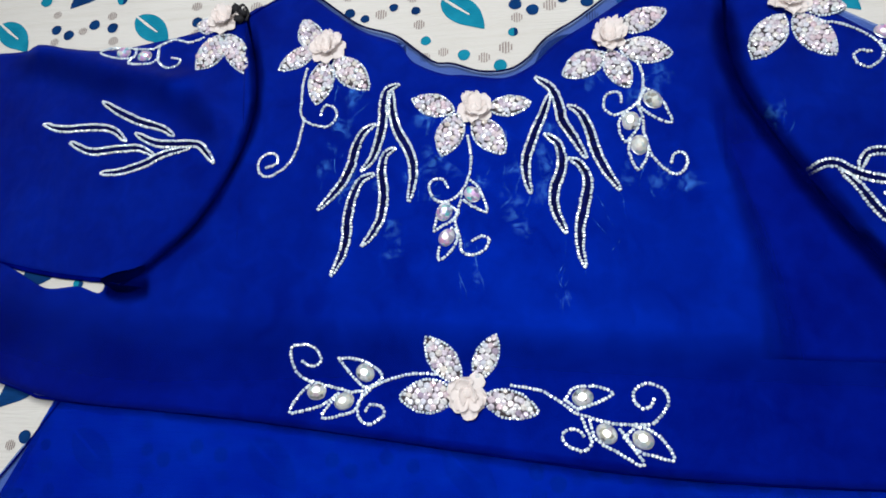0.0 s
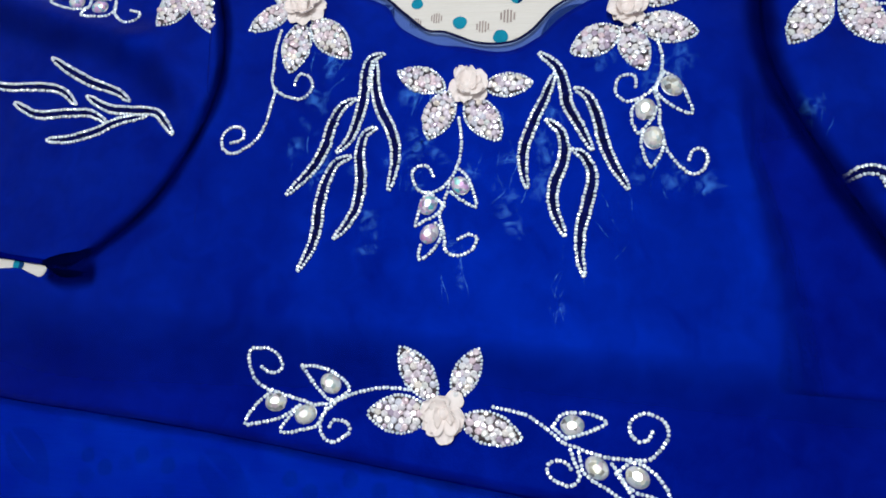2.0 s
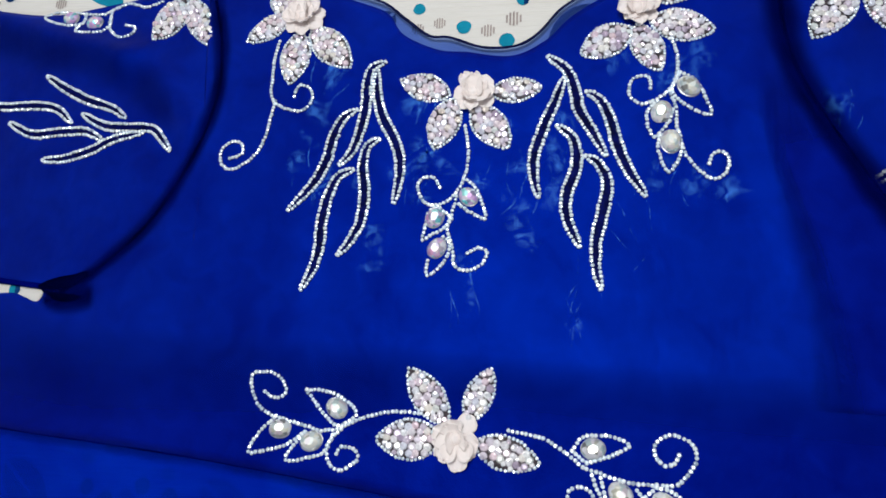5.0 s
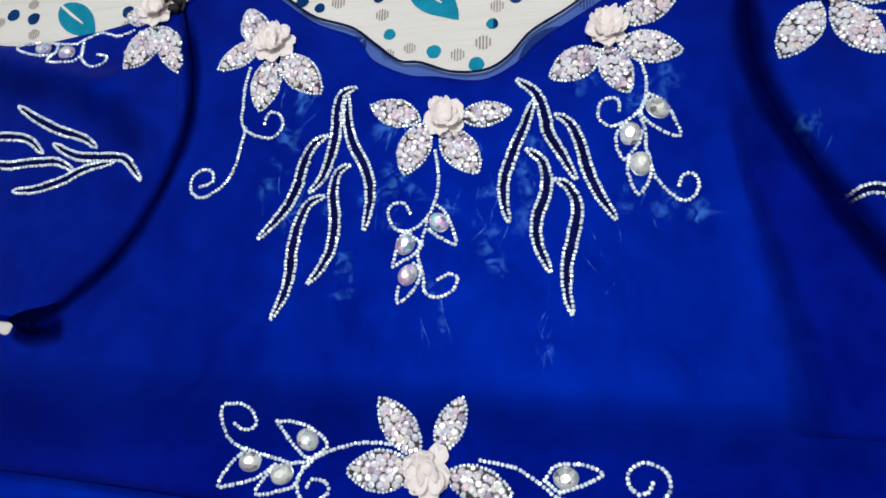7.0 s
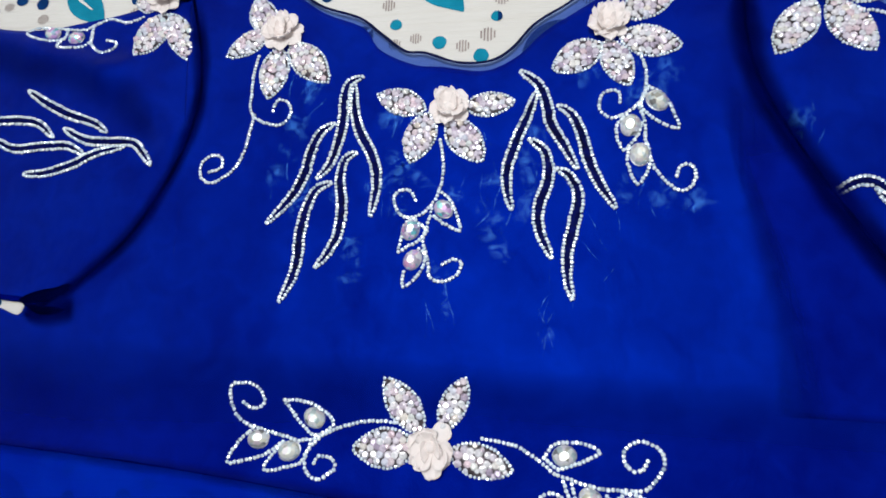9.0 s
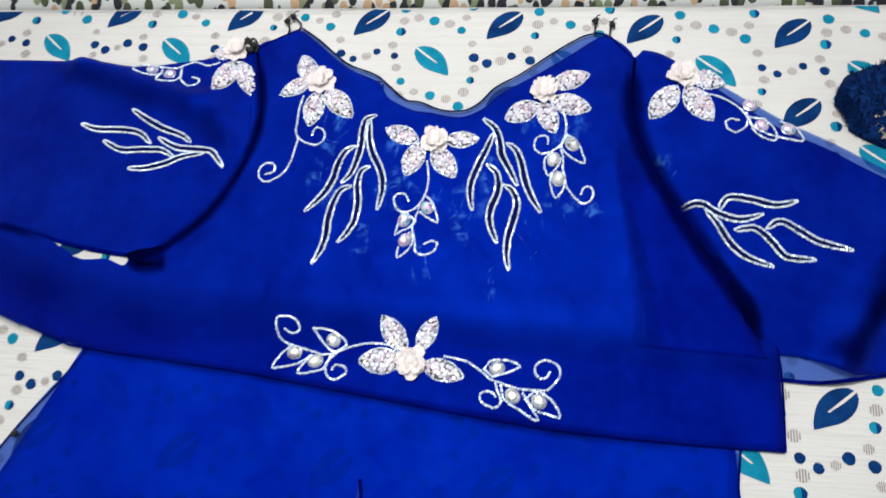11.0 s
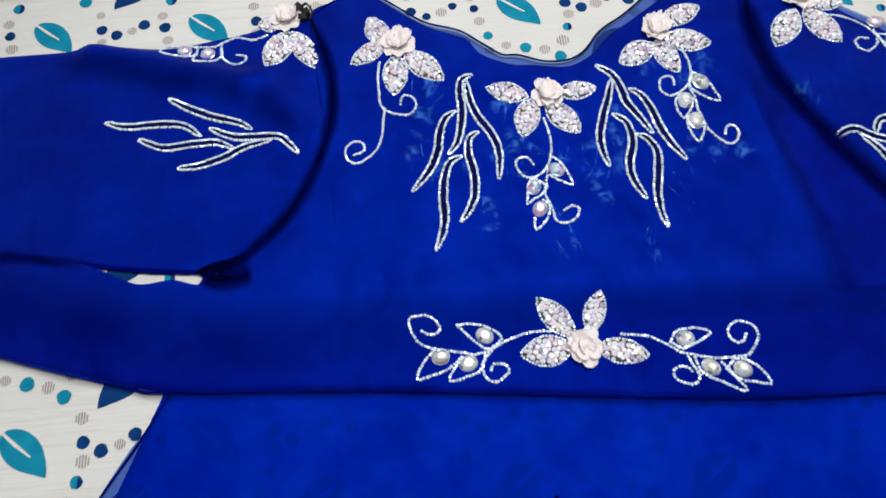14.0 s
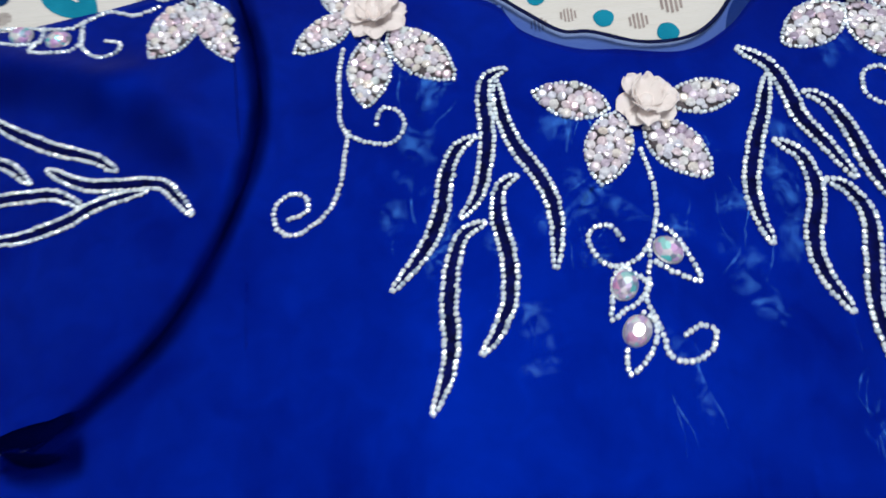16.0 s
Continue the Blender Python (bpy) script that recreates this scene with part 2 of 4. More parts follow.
def thing(name, label, category, group="", kind=""):
    return tagged(new(name), label, category, group, kind)


def spline(pts, per=8, closed=False):
    """A smooth line through the points."""
    p = [np.array(q, float) for q in pts]
    p = [p[-1], *p, p[0], p[1]] if closed else [2 * p[0] - p[1], *p, 2 * p[-1] - p[-2]]
    out = []
    for a, b, c, d in zip(p, p[1:], p[2:], p[3:]):
        for k in range(per):
            t = k / per
            out.append(0.5 * (2 * b + (c - a) * t + (2 * a - 5 * b + 4 * c - d) * t * t + (3 * b - a - 3 * c + d) * t**3))
    if not closed:
        out.append(p[-2])
    return np.array(out)


def even(line, step=None, count=None):
    """The line cut into even steps."""
    seg = np.r_[0, np.cumsum(np.hypot(*np.diff(line, axis=0).T))]
    count = count or max(2, int(round(seg[-1] / step)) + 1)
    s = np.linspace(0, seg[-1], count)
    return np.stack([np.interp(s, seg, line[:, 0]), np.interp(s, seg, line[:, 1])], 1)


def normals_of(line):
    d = np.gradient(line, axis=0)
    d /= np.linalg.norm(d, axis=1, keepdims=True) + 1e-9
    return np.stack([-d[:, 1], d[:, 0]], 1)


def ripple(x, y, s, k=0.0):
    return noise.noise((x * s, y * s, k))


def sheet_z(x, y):
    return -0.0046 + 0.0006 * ripple(x, y, 0.07, 3) + 0.0003 * ripple(x, y, 0.2, 5)


def ridge(x, y, x0, y0, x1, y1, h, w):
    """A soft fold along a line of the plan."""
    dx, dy = x1 - x0, y1 - y0
    t = ((x - x0) * dx + (y - y0) * dy) / (dx * dx + dy * dy)
    tc = min(1, max(0, t))
    d2 = (x - x0 - tc * dx) ** 2 + (y - y0 - tc * dy) ** 2
    return h * math.exp(-d2 / (w * w))


def skirt_z(x, y):
    return -0.0024 + 0.0005 * ripple(x, y, 0.10, 1) + 0.0003 * ripple(x, y, 0.3, 2)


def sleeve_z(x, y):
    z = -0.0012 + 0.0006 * ripple(x, y, 0.13, 4) + 0.0004 * ripple(x, y, 0.35, 7)
    z += ridge(x, y, -39, 6, -26, 1.5, 0.011, 1.5) + ridge(x, y, -24, 2, -19.5, -4, 0.005, 1.2)
    return z + ridge(x, y, 42, -12.5, 36, -22.5, 0.012, 1.5) + ridge(x, y, 24, 4, 22, -4, 0.002, 1.5)


def body_z(x, y):
    z = 0.0006 + 0.0006 * ripple(x, y, 0.11, 6) + 0.0005 * ripple(x, y, 0.33, 8)
    return z + ridge(x, y, 18, 2, 19, -14, 0.003, 1.2) + ridge(x, y, -12, -19, 20, -20, 0.0022, 2.2)


def loft(name, top, bottom, zf, material, parent, nu, nv, label="", thick=0.0006, lift=0.0):
    """A cloth panel spun between two smooth edges."""
    a, b = spline(top, 12), spline(bottom, 12)
    at, own = np.linspace(0, len(a) - 1, nu), np.arange(len(a))
    a, b = (np.stack([np.interp(at, own, e[:, 0]), np.interp(at, own, e[:, 1])], 1) for e in (a, b))
    verts, faces = [], []
    for i in range(nu):
        for v in np.linspace(0, 1, nv):
            x, y = a[i] * (1 - v) + b[i] * v
            verts.append((x * CM, y * CM, zf(x, y) + lift))
    for i in range(nu - 1):
        for v in range(nv - 1):
            k = i * nv + v
            faces.append((k, k + 1, k + nv + 1, k + nv))
    ob = mesh_part(name, verts, faces, material, parent, label)
    mod = ob.modifiers.new("thickness", "SOLIDIFY")
    mod.thickness, mod.offset = thick, 0
    return ob


def cord(name, pts, radius, zf, material, parent, label="", flat=0.6, lift=0.0, taper=False):
    """A sewn edge: a rounded cord that lies on the cloth."""
    line = even(spline(pts, 10), 0.35)
    n, verts, faces, ring = normals_of(line), [], [], 8
    for i, (p, q) in enumerate(zip(line, n)):
        s = i / (len(line) - 1)
        r = radius * (1 + 0.18 * ripple(p[0], p[1], 0.9, 9)) * (math.sin(math.pi * min(1, max(0, s * 0.94 + 0.03))) ** 0.5 if taper else 1)
        for k in range(ring):
            c, w = math.cos(2 * math.pi * k / ring), math.sin(2 * math.pi * k / ring)
            x, y = p + q * c * r
            verts.append((x * CM, y * CM, zf(p[0], p[1]) + lift + w * r * flat * CM))
    for i in range(len(line) - 1):
        for k in range(ring):
            j = (k + 1) % ring
            faces.append((i * ring + k, i * ring + j, (i + 1) * ring + j, (i + 1) * ring + k))
    return mesh_part(name, verts, faces, material, parent, label)


def bead_shape(r, sides=7, rings=((0.92, 0.0), (1.0, 0.42), (0.84, 0.86), (0.46, 1.15))):
    """A little stone in its cup: the wall of the cup, a shoulder and a flat table."""
    verts = [(r * m * math.cos(2 * math.pi * (k + 0.5 * (i % 2)) / sides), r * m * math.sin(2 * math.pi * (k + 0.5 * (i % 2)) / sides), r * h) for i, (m, h) in enumerate(rings) for k in range(sides)]
    faces = [(a * sides + k, a * sides + (k + 1) % sides, (a + 1) * sides + (k + 1) % sides, (a + 1) * sides + k) for a in range(len(rings) - 1) for k in range(sides)]
    return verts, faces + [tuple(range((len(rings) - 1) * sides, len(rings) * sides))]


BEAD = bead_shape(0.00128)


def bead_chain(name, lines, zf, parent, label="", step=0.252, size=1.04):
    """A chain of beads in dark cups sewn along the given lines, one mesh."""
    verts, faces = [], []
    for line in lines:
        for x, y in even(np.asarray(line), step):
            x, y = x + random.gauss(0, 0.014), y + random.gauss(0, 0.014)
            turn = Matrix.LocRotScale((x * CM, y * CM, zf(x, y) + 0.0004), Euler((random.gauss(0, 0.20), random.gauss(0, 0.20), random.random() * 6)), Vector([size * random.uniform(0.92, 1.08)] * 3))
            k = len(verts)
            verts += [tuple(turn @ Vector(v)) for v in BEAD[0]]
            faces += [tuple(k + i for i in f) for f in BEAD[1]]
    ob = mesh_part(name, verts, faces, bead_mat, parent, label, smooth=False)
    ob.data.materials.append(cup_mat)
    each = len(BEAD[1])
    ob.data.polygons.foreach_set("material_index", [1 if k % each < 7 else 0 for k in range(len(faces))])
    return tagged(ob, kind="stuff")


def flat_shape(outline, zf, lift, dome=0.0):
    """A flat closed outline as a low pad with a soft edge."""
    outline = np.asarray(outline)
    mid = outline.mean(0)
    verts, faces, n = [], [], len(outline)
    for m, h in ((1.0, -0.0004), (1.0, 0.4), (0.72, 0.9), (0.4, 1.0)):
        verts += [((mid + (p - mid) * m)[0] * CM, (mid + (p - mid) * m)[1] * CM, zf(*p) + lift + dome * max(h, 0)) for p in outline]
    for a in range(3):
        faces += [(a * n + k, a * n + (k + 1) % n, (a + 1) * n + (k + 1) % n, (a + 1) * n + k) for k in range(n)]
    return verts, faces + [tuple(range(3 * n, 4 * n))]


# ---- room ----
def box(name, lo, hi, material, label, category, kind="structure", bevel=0.0):
    bm = bmesh.new()
    bmesh.ops.create_cube(bm, size=1.0)
    for v in bm.verts:
        v.co = [lo[i] + (v.co[i] + 0.5) * (hi[i] - lo[i]) for i in range(3)]
    if bevel:
        bmesh.ops.bevel(bm, geom=bm.edges[:], offset=bevel, segments=5, affect="EDGES", profile=0.5)
    return tagged(part(name, bm, material), label, category, kind=kind)


FLOOR = -0.52
box("floor", (-2.2, -2.4, FLOOR - 0.1), (2.2, 1.9, FLOOR), floor_tile, "pale plain room floor under the bed", "floor")
box("ceiling", (-2.2, -2.4, 2.36), (2.2, 1.9, 2.46), wall_paint, "plain pale painted ceiling", "ceiling")
box("wall_north", (-2.2, 1.78, FLOOR), (2.2, 1.9, 2.36), wall_paint, "plain pale painted wall", "wall")
box("wall_south", (-2.2, -2.4, FLOOR), (2.2, -2.28, 2.36), wall_paint, "plain pale painted wall", "wall")
box("wall_west", (-2.2, -2.28, FLOOR), (-2.08, 1.78, 2.36), wall_paint, "plain pale painted wall", "wall")
box("wall_east", (2.08, -2.28, FLOOR), (2.2, 1.78, 2.36), wall_paint, "plain pale painted wall", "wall")


# ---- bed and its printed sheet ----
def bed():
    t = thing("bed", "low bed under a cream printed cotton sheet", "bed")
    bm = bmesh.new()
    bmesh.ops.create_cube(bm, size=1.0)
    for v in bm.verts:
        v.co = (v.co.x * 1.76, -0.42 + v.co.y * 1.22, -0.17 + v.co.z * 0.32)
    bmesh.ops.bevel(bm, geom=bm.edges[:], offset=0.03, segments=5, affect="EDGES", profile=0.5)
    part("mattress", bm, wall_paint, t)
    for sx in (-0.8, 0.8):
        for y in (-0.95, 0.1):
            bm = bmesh.new()
            bmesh.ops.create_cone(bm, cap_ends=True, segments=16, radius1=0.025, radius2=0.035, depth=0.19)
            bmesh.ops.translate(bm, verts=bm.verts[:], vec=(sx, y, FLOOR + 0.095))
            part("leg", bm, backing, t)


bed()
EDGE_Y, EDGE_SLOPE = 13.9, 0.004


def bed_sheet():
    t = thing("bed_sheet", "cream crinkled cotton sheet printed with teal and navy leaves and dots", "bed sheet")
    nx, ny, verts, faces = 150, 110, [], []
    for i in range(nx + 1):
        x = -90 + 180 * i / nx
        top = EDGE_Y + EDGE_SLOPE * x
        for j in range(ny + 1):
            y = -105 + (top + 105) * j / ny
            verts.append((x * CM, y * CM, sheet_z(x, y)))
    n = ny + 1
    faces = [(i * n + j, (i + 1) * n + j, (i + 1) * n + j + 1, i * n + j + 1) for i in range(nx) for j in range(ny)]
    cloth_ob = mesh_part("sheet_cloth", verts, faces, sheet_white, t)
    mod = cloth_ob.modifiers.new("thickness", "SOLIDIFY")
    mod.thickness, mod.offset = 0.001, -1

    # the print: leaves in staggered rows, each teal leaf ringed with dots
    DOTS = (("t", 2.75, -5.5), ("g", 1.5, -4.7), ("t", -0.1, -4.35), ("g", -1.75, -3.95), ("t", -3.2, -2.75), ("g", -3.8, -1.13),
            ("n", -4.13, 0.3), ("g", -4.42, 1.62), ("m", -3.74, 3.31), ("g", -3.5, 4.7), ("g", 3.7, 1.91), ("n", 3.97, 0.22),
            ("g", 4.08, -1.09), ("m", 3.77, -2.46), ("g", 3.18, -3.88), ("n", 5.32, -0.44), ("g", 6.66, -0.1), ("n", 7.7, 0.5))
    ink = {k: ([], []) for k in "tngw"}

    def stamp(key, outline, lift=0.0004):
        v, f = ink[key]
        # the print lies a little askew on the bed
        outline = [(1.0166 * x + 0.0047 * y - 0.32, -0.0142 * x + 1.0161 * y + 0.36) for x, y in outline]
        ok = [(x, y) for x, y in outline if y < EDGE_Y + EDGE_SLOPE * x - 0.1]
        if len(ok) < 3:
            return
        k = len(v)
        v += [(x * CM, y * CM, sheet_z(x, y) + lift) for x, y in ok]
        f.append(tuple(range(k, k + len(ok))))

    def leaf(key, x, y, mirror):
        base, tip = np.array([-2.05 * mirror, 1.3]), np.array([1.75 * mirror, -1.75])
        axis, side, left, right = tip - base, np.array([(tip - base)[1], -(tip - base)[0]]), [], []
        side = side / np.linalg.norm(side) * mirror
        for k in range(17):
            s = k / 16
            w = 1.22 * math.sin(math.pi * s**0.8) ** 0.75
            mid = base + axis * s + side * (0.55 * max(0, s - 0.6) ** 1.5 * 2.2)
            left.append(mid - side * w * 1.02)
            right.append(mid + side * w * (0.98 - 0.75 * max(0, s - 0.62)))
        stamp(key, [p + (x, y) for p in left + right[::-1]])
        rib = [base + axis * s - side * (0.10 - o) for s, o in ((0.0, 0.14), (0.3, 0.2), (0.60, 0.10), (0.62, -0.02), (0.3, -0.06), (0.0, -0.06))]
        stamp("w", [p + (x, y) for p in rib], 0.0007)

    def dot(kind, x, y):
        r = random.uniform(0.40, 0.56) * (1.05 if kind == "t" else 0.98)
        if kind == "g":
            for k in range(-2, 3):
                hw, h = r * 0.115, math.sqrt(max(0.02, r * r - (k * r * 0.42) ** 2))
                cx = x + k * r * 0.42
                stamp("g", [(cx - hw, y - h), (cx + hw, y - h * 0.96), (cx + hw, y + h), (cx - hw, y + h * 0.95)])
            return
        circle = [(x + r * (1 + 0.06 * math.sin(3 * a + x)) * math.cos(a), y + r * math.sin(a)) for a in np.linspace(0, 2 * math.pi, 18, False)]
        stamp("n" if kind == "n" else "t", circle)
        if kind == "m":
            stamp("n", [p for p in circle if p[0] > x + 0.1 * r], 0.0006)

    for row in range(-12, 2):
        y0 = 6.9 + 9.04 * row
        space = 13.65 + (y0 + 30) / 40 * 0.45
        for col in range(-6, 7):
            x = 0.0 - 0.029 * (y0 - 7) + col * space
            y = y0 - 0.02 * x
            leaf("t", x, y, 1)
            leaf("n", x + space / 2, y - 4.55, -1)
            for kind, dx, dy in DOTS:
                dot(kind, x + dx * space / 13.7, y + dy)
    names = {"t": ("teal_print", print_teal, "teal printed leaves and dots"), "n": ("navy_print", print_navy, "navy printed leaves and dots"),
             "g": ("striped_dot_print", print_grey, "taupe striped printed dots"), "w": ("leaf_rib_print", sheet_white, "cream leaf ribs")}
    for key, (name, material, label) in names.items():
        tagged(mesh_part(name, *ink[key], material, t, label, smooth=False), kind="stuff")


bed_sheet()


def patterned_quilt():
    """A second cloth that lies past the sheet's far edge."""
    t = thing("patterned_quilt", "white quilt strewn with small black, olive and tan leaves", "quilt")
    verts, faces, nx, ny = [], [], 120, 40
    for i in range(nx + 1):
        x = -95 + 190 * i / nx
        for j in range(ny + 1):
            s = j / ny
            y = EDGE_Y + EDGE_SLOPE * x + 0.15 + 44 * s
            verts.append((x * CM, y * CM, 0.012 * min(1, s * 9) ** 0.5 - 0.009 + 0.004 * ripple(x, y, 0.09, 12)))
    n = ny + 1
    faces = [(i * n + j, (i + 1) * n + j, (i + 1) * n + j + 1, i * n + j + 1) for i in range(nx) for j in range(ny)]
    ob = mesh_part("quilt_cloth", verts, faces, speckle_mat, t)
    mod = ob.modifiers.new("thickness", "SOLIDIFY")
    mod.thickness, mod.offset = 0.02, -1
    bm = bmesh.new()
    bmesh.ops.create_cube(bm, size=1.0)
    for v in bm.verts:
        v.co = (v.co.x * 1.9, 0.39 + v.co.y * 0.36, -0.27 + v.co.z * 0.5)
    bmesh.ops.bevel(bm, geom=bm.edges[:], offset=0.02, segments=4, affect="EDGES", profile=0.5)
    part("padding", bm, wall_paint, t)


patterned_quilt()

# ---- the garment ----
dress = thing("dress", "royal blue chiffon dress with rhinestone flowers, laid flat on the sheet", "dress")

NECK = [(-14.95, 10.83), (-12.96, 9.4), (-10.98, 7.67), (-9.09, 6.2), (-6.19, 5.01), (-4.51, 3.58), (-2.72, 2.1), (-1.31, 1.88), (0.99, 1), (3.21, 0.97), (4.73, 1.85), (6.27, 3.64), (8.7, 5.21), (11.75, 7.63), (14.8, 9.74), (16.32, 10.22)]
SLEEVE_L_LOW = [(-62.48, -9.05), (-48.73, -12.03), (-41.73, -13.46), (-37.92, -14.16), (-35.51, -14.7), (-32.5, -15.24), (-28.48, -15.7)]
ARM_L = [(-28.3, -16.81), (-27.18, -16.08), (-24.53, -14.19), (-21.42, -10.98), (-19.05, -6.38), (-17.87, -1.59), (-18.15, 2.71), (-19.62, 7.99)]
ARM_R = [(20.11, 7.06), (19.75, 2.17), (20.38, -1.85), (22.53, -6.94), (25.74, -12.88), (27.51, -15.69), (29.21, -18.38), (29.43, -20.06)]
HEM = [(-62.6, -14.48), (-46.19, -20.17), (-34.48, -24.05), (-30.57, -24.91), (-14.95, -26.25), (1.3, -28.16), (11.41, -29.25), (21.02, -29.71), (31.16, -29.81)]

loft("skirt_panel", [(-29.59, -21.14), (-16.49, -21.83), (-0.36, -23.58), (11.76, -24.77), (27.15, -25.5)], [(-53.16, -75.56), (-24.9, -76.96), (-0.61, -78.33), (13.59, -78.54), (29.83, -78.79)],
     skirt_z, chiffon_skirt, dress, 60, 60, "single-layer blue chiffon skirt, the print showing faintly through")
loft("skirt_edging", [(-32.3, -27.3), (-33.6, -28.9), (-36.06, -32.88), (-40.26, -40.62), (-58.16, -75.56)], [(-31.9, -27.5), (-32.6, -29.4), (-34.48, -34.32), (-38.24, -41.36), (-54.16, -75.56)],
     skirt_z, chiffon_sheer, dress, 48, 4, "sheer pale blue raw edge", lift=-0.0006)
loft("skirt_edging", [(27.01, -29.55), (26.56, -33.6), (26.83, -37.27), (28.82, -60.77)], [(27.92, -29.56), (27.47, -33.62), (27.64, -37.28), (29.83, -60.79)],
     skirt_z, chiffon_sheer, dress, 36, 4, "sheer pale blue raw edge", lift=-0.0006)
cord("skirt_piping", [(-30.25, -24.26), (-33.06, -28.57), (-36.07, -32.98), (-40.26, -40.72), (-58.16, -75.56)], 0.10, skirt_z, seam_blue, dress)
cord("skirt_piping", [(27.81, -29.87), (27.37, -33.62), (27.54, -37.28), (29.73, -60.79)], 0.10, skirt_z, seam_blue, dress)
loft("skirt_slit", [(-3.44, -34.79), (-3.73, -37.12), (-4.32, -39.14), (-6.07, -44.25)], [(-3.29, -34.89), (-3.07, -37.13), (-3.25, -39.16), (-3.84, -44.28)],
     skirt_z, chiffon_sheer, dress, 30, 4, "narrow sheer keyhole slit", lift=0.0012)
cord("slit_piping", [(-3.39, -34.48), (-2.97, -37.13), (-3.05, -39.16), (-3.64, -44.29)], 0.14, skirt_z, seam_blue, dress, lift=0.0012)

loft("sleeve", [(-62.14, 6.69), (-54.64, 6.71), (-40.12, 6.49), (-36.32, 5.91), (-33.11, 5.76), (-28.48, 6.4), (-24.75, 7.05), (-19.81, 8.29), (-16.56, 4.34)],
     [(-62.48, -9.05), (-52.53, -11.26), (-45.53, -12.74), (-41.73, -13.46), (-37.92, -14.16), (-35.51, -14.7), (-32.5, -15.24), (-28.48, -15.7), (-20.39, -13.7)],
     sleeve_z, chiffon, dress, 96, 44, "blue chiffon sleeve laid out flat, its cuff open")
loft("sleeve", [(18.69, 6.08), (20.52, 7.76), (21.23, 8.3), (23.49, 7.52), (27.04, 4.67), (33.25, -0.24), (37.27, -2.31), (41.5, -4.88), (52.26, -11.05), (64.21, -17.61)],
     [(18.11, -0.14), (21.06, -7.22), (24.54, -13.32), (27.51, -19.43), (30.02, -21.69), (33.56, -22.14), (36.29, -23.2), (38.82, -23.13), (49.18, -21.15), (62.2, -18.62)],
     sleeve_z, chiffon, dress, 96, 44, "blue chiffon sleeve laid out flat, its end folded")
loft("sleeve_edging", [(26.24, 5.68), (28.05, 4.65), (33.96, 0.5), (37.89, -1.61), (42.01, -4.13), (52.27, -10.14)], [(25.63, 5.09), (27.13, 4.06), (32.95, -0.34), (37.07, -2.51), (41.3, -5.08), (52.26, -11.15)],
     sleeve_z, chiffon_sheer, dress, 40, 4, "sheer pale blue raw edge", lift=-0.001)
loft("sleeve_edging", [(29.52, -21.07), (31.64, -21.71), (34.57, -22.36), (36.59, -23.2)], [(30.81, -23.83), (32.53, -24), (34.66, -23.98), (37.6, -23.42)],
     sleeve_z, chiffon_sheer, dress, 30, 6, "sheer pale blue raw corner", lift=-0.001)
cord("sleeve_hem", [(30.81, -23.98), (34.66, -24.09), (38.82, -23.33), (49.18, -21.26), (62.2, -18.73)], 0.16, sleeve_z, seam_blue, dress)
cord("sleeve_hem", SLEEVE_L_LOW, 0.20, sleeve_z, seam_blue, dress)

neck = spline(NECK, 6)
reach = np.interp(np.linspace(0, 1, len(neck)), (0, 0.15, 0.25, 0.33, 0.36, 0.47, 0.5, 0.6, 0.68, 0.72, 0.8, 0.85, 0.95, 1), (0.3, 0.35, 0.5, 0.5, 1.05, 0.95, 0.6, 0.7, 0.75, 0.95, 0.85, 1.25, 1.15, 0.4))
inner = neck - normals_of(neck) * reach[:, None]
loft("bodice",
     [*[(-62.48, -9.15), (-48.53, -11.8), (-39.52, -13.73), (-37.12, -14.57), (-35.53, -15.4), (-33.53, -16.29), (-30.91, -16.17), (-28.9, -16.75), (-28.3, -15.6), (-27.18, -16.08), (-24.53, -14.19), (-21.42, -10.98), (-19.05, -6.38), (-17.87, -1.59), (-18.15, 2.71), (-19.71, 8.09), (-17.38, 9.56), (-15.25, 10.53)],
      *[tuple(inner[k]) for k in np.linspace(5, len(inner) - 4, 13).round().astype(int)],
      *[(17.62, 9.85), (20.11, 7.27), (19.75, 2.17), (20.38, -1.85), (22.53, -6.94), (25.74, -12.88), (27.51, -15.69), (29.21, -18.38), (29.43, -20.06), (31.34, -21.4)]],
     [(-62.6, -14.48), (-48.69, -19.35), (-41.69, -21.82), (-38.69, -22.82), (-36.19, -23.57), (-34.18, -24.1), (-31.67, -24.69), (-29.16, -24.98), (-28.405, -25.055), (-27.65, -25.13), (-25.63, -25.34), (-23.41, -25.52), (-21.4, -25.7), (-19.38, -25.83), (-18.07, -25.95), (-16.56, -26.08),
      (-15.05, -26.25), (-13.53, -26.42), (-11.92, -26.6), (-9, -26.94), (-6.68, -27.23), (-4.96, -27.41), (-3.14, -27.64), (-1.63, -27.81), (0.39, -28.04), (2.61, -28.28), (4.43, -28.51), (6.25, -28.69), (8.68, -28.98), (11.3, -29.25), (13.73, -29.41), (15.76, -29.49),
      (17.78, -29.57), (19.3, -29.64), (20.82, -29.68), (22.44, -29.73), (24.87, -29.77), (26.7, -29.8), (28.32, -29.82), (29.94, -29.82), (31.16, -29.81)],
     body_z, chiffon, dress, 235, 60, "blue chiffon bodice with a scooped neckline and folded hem")
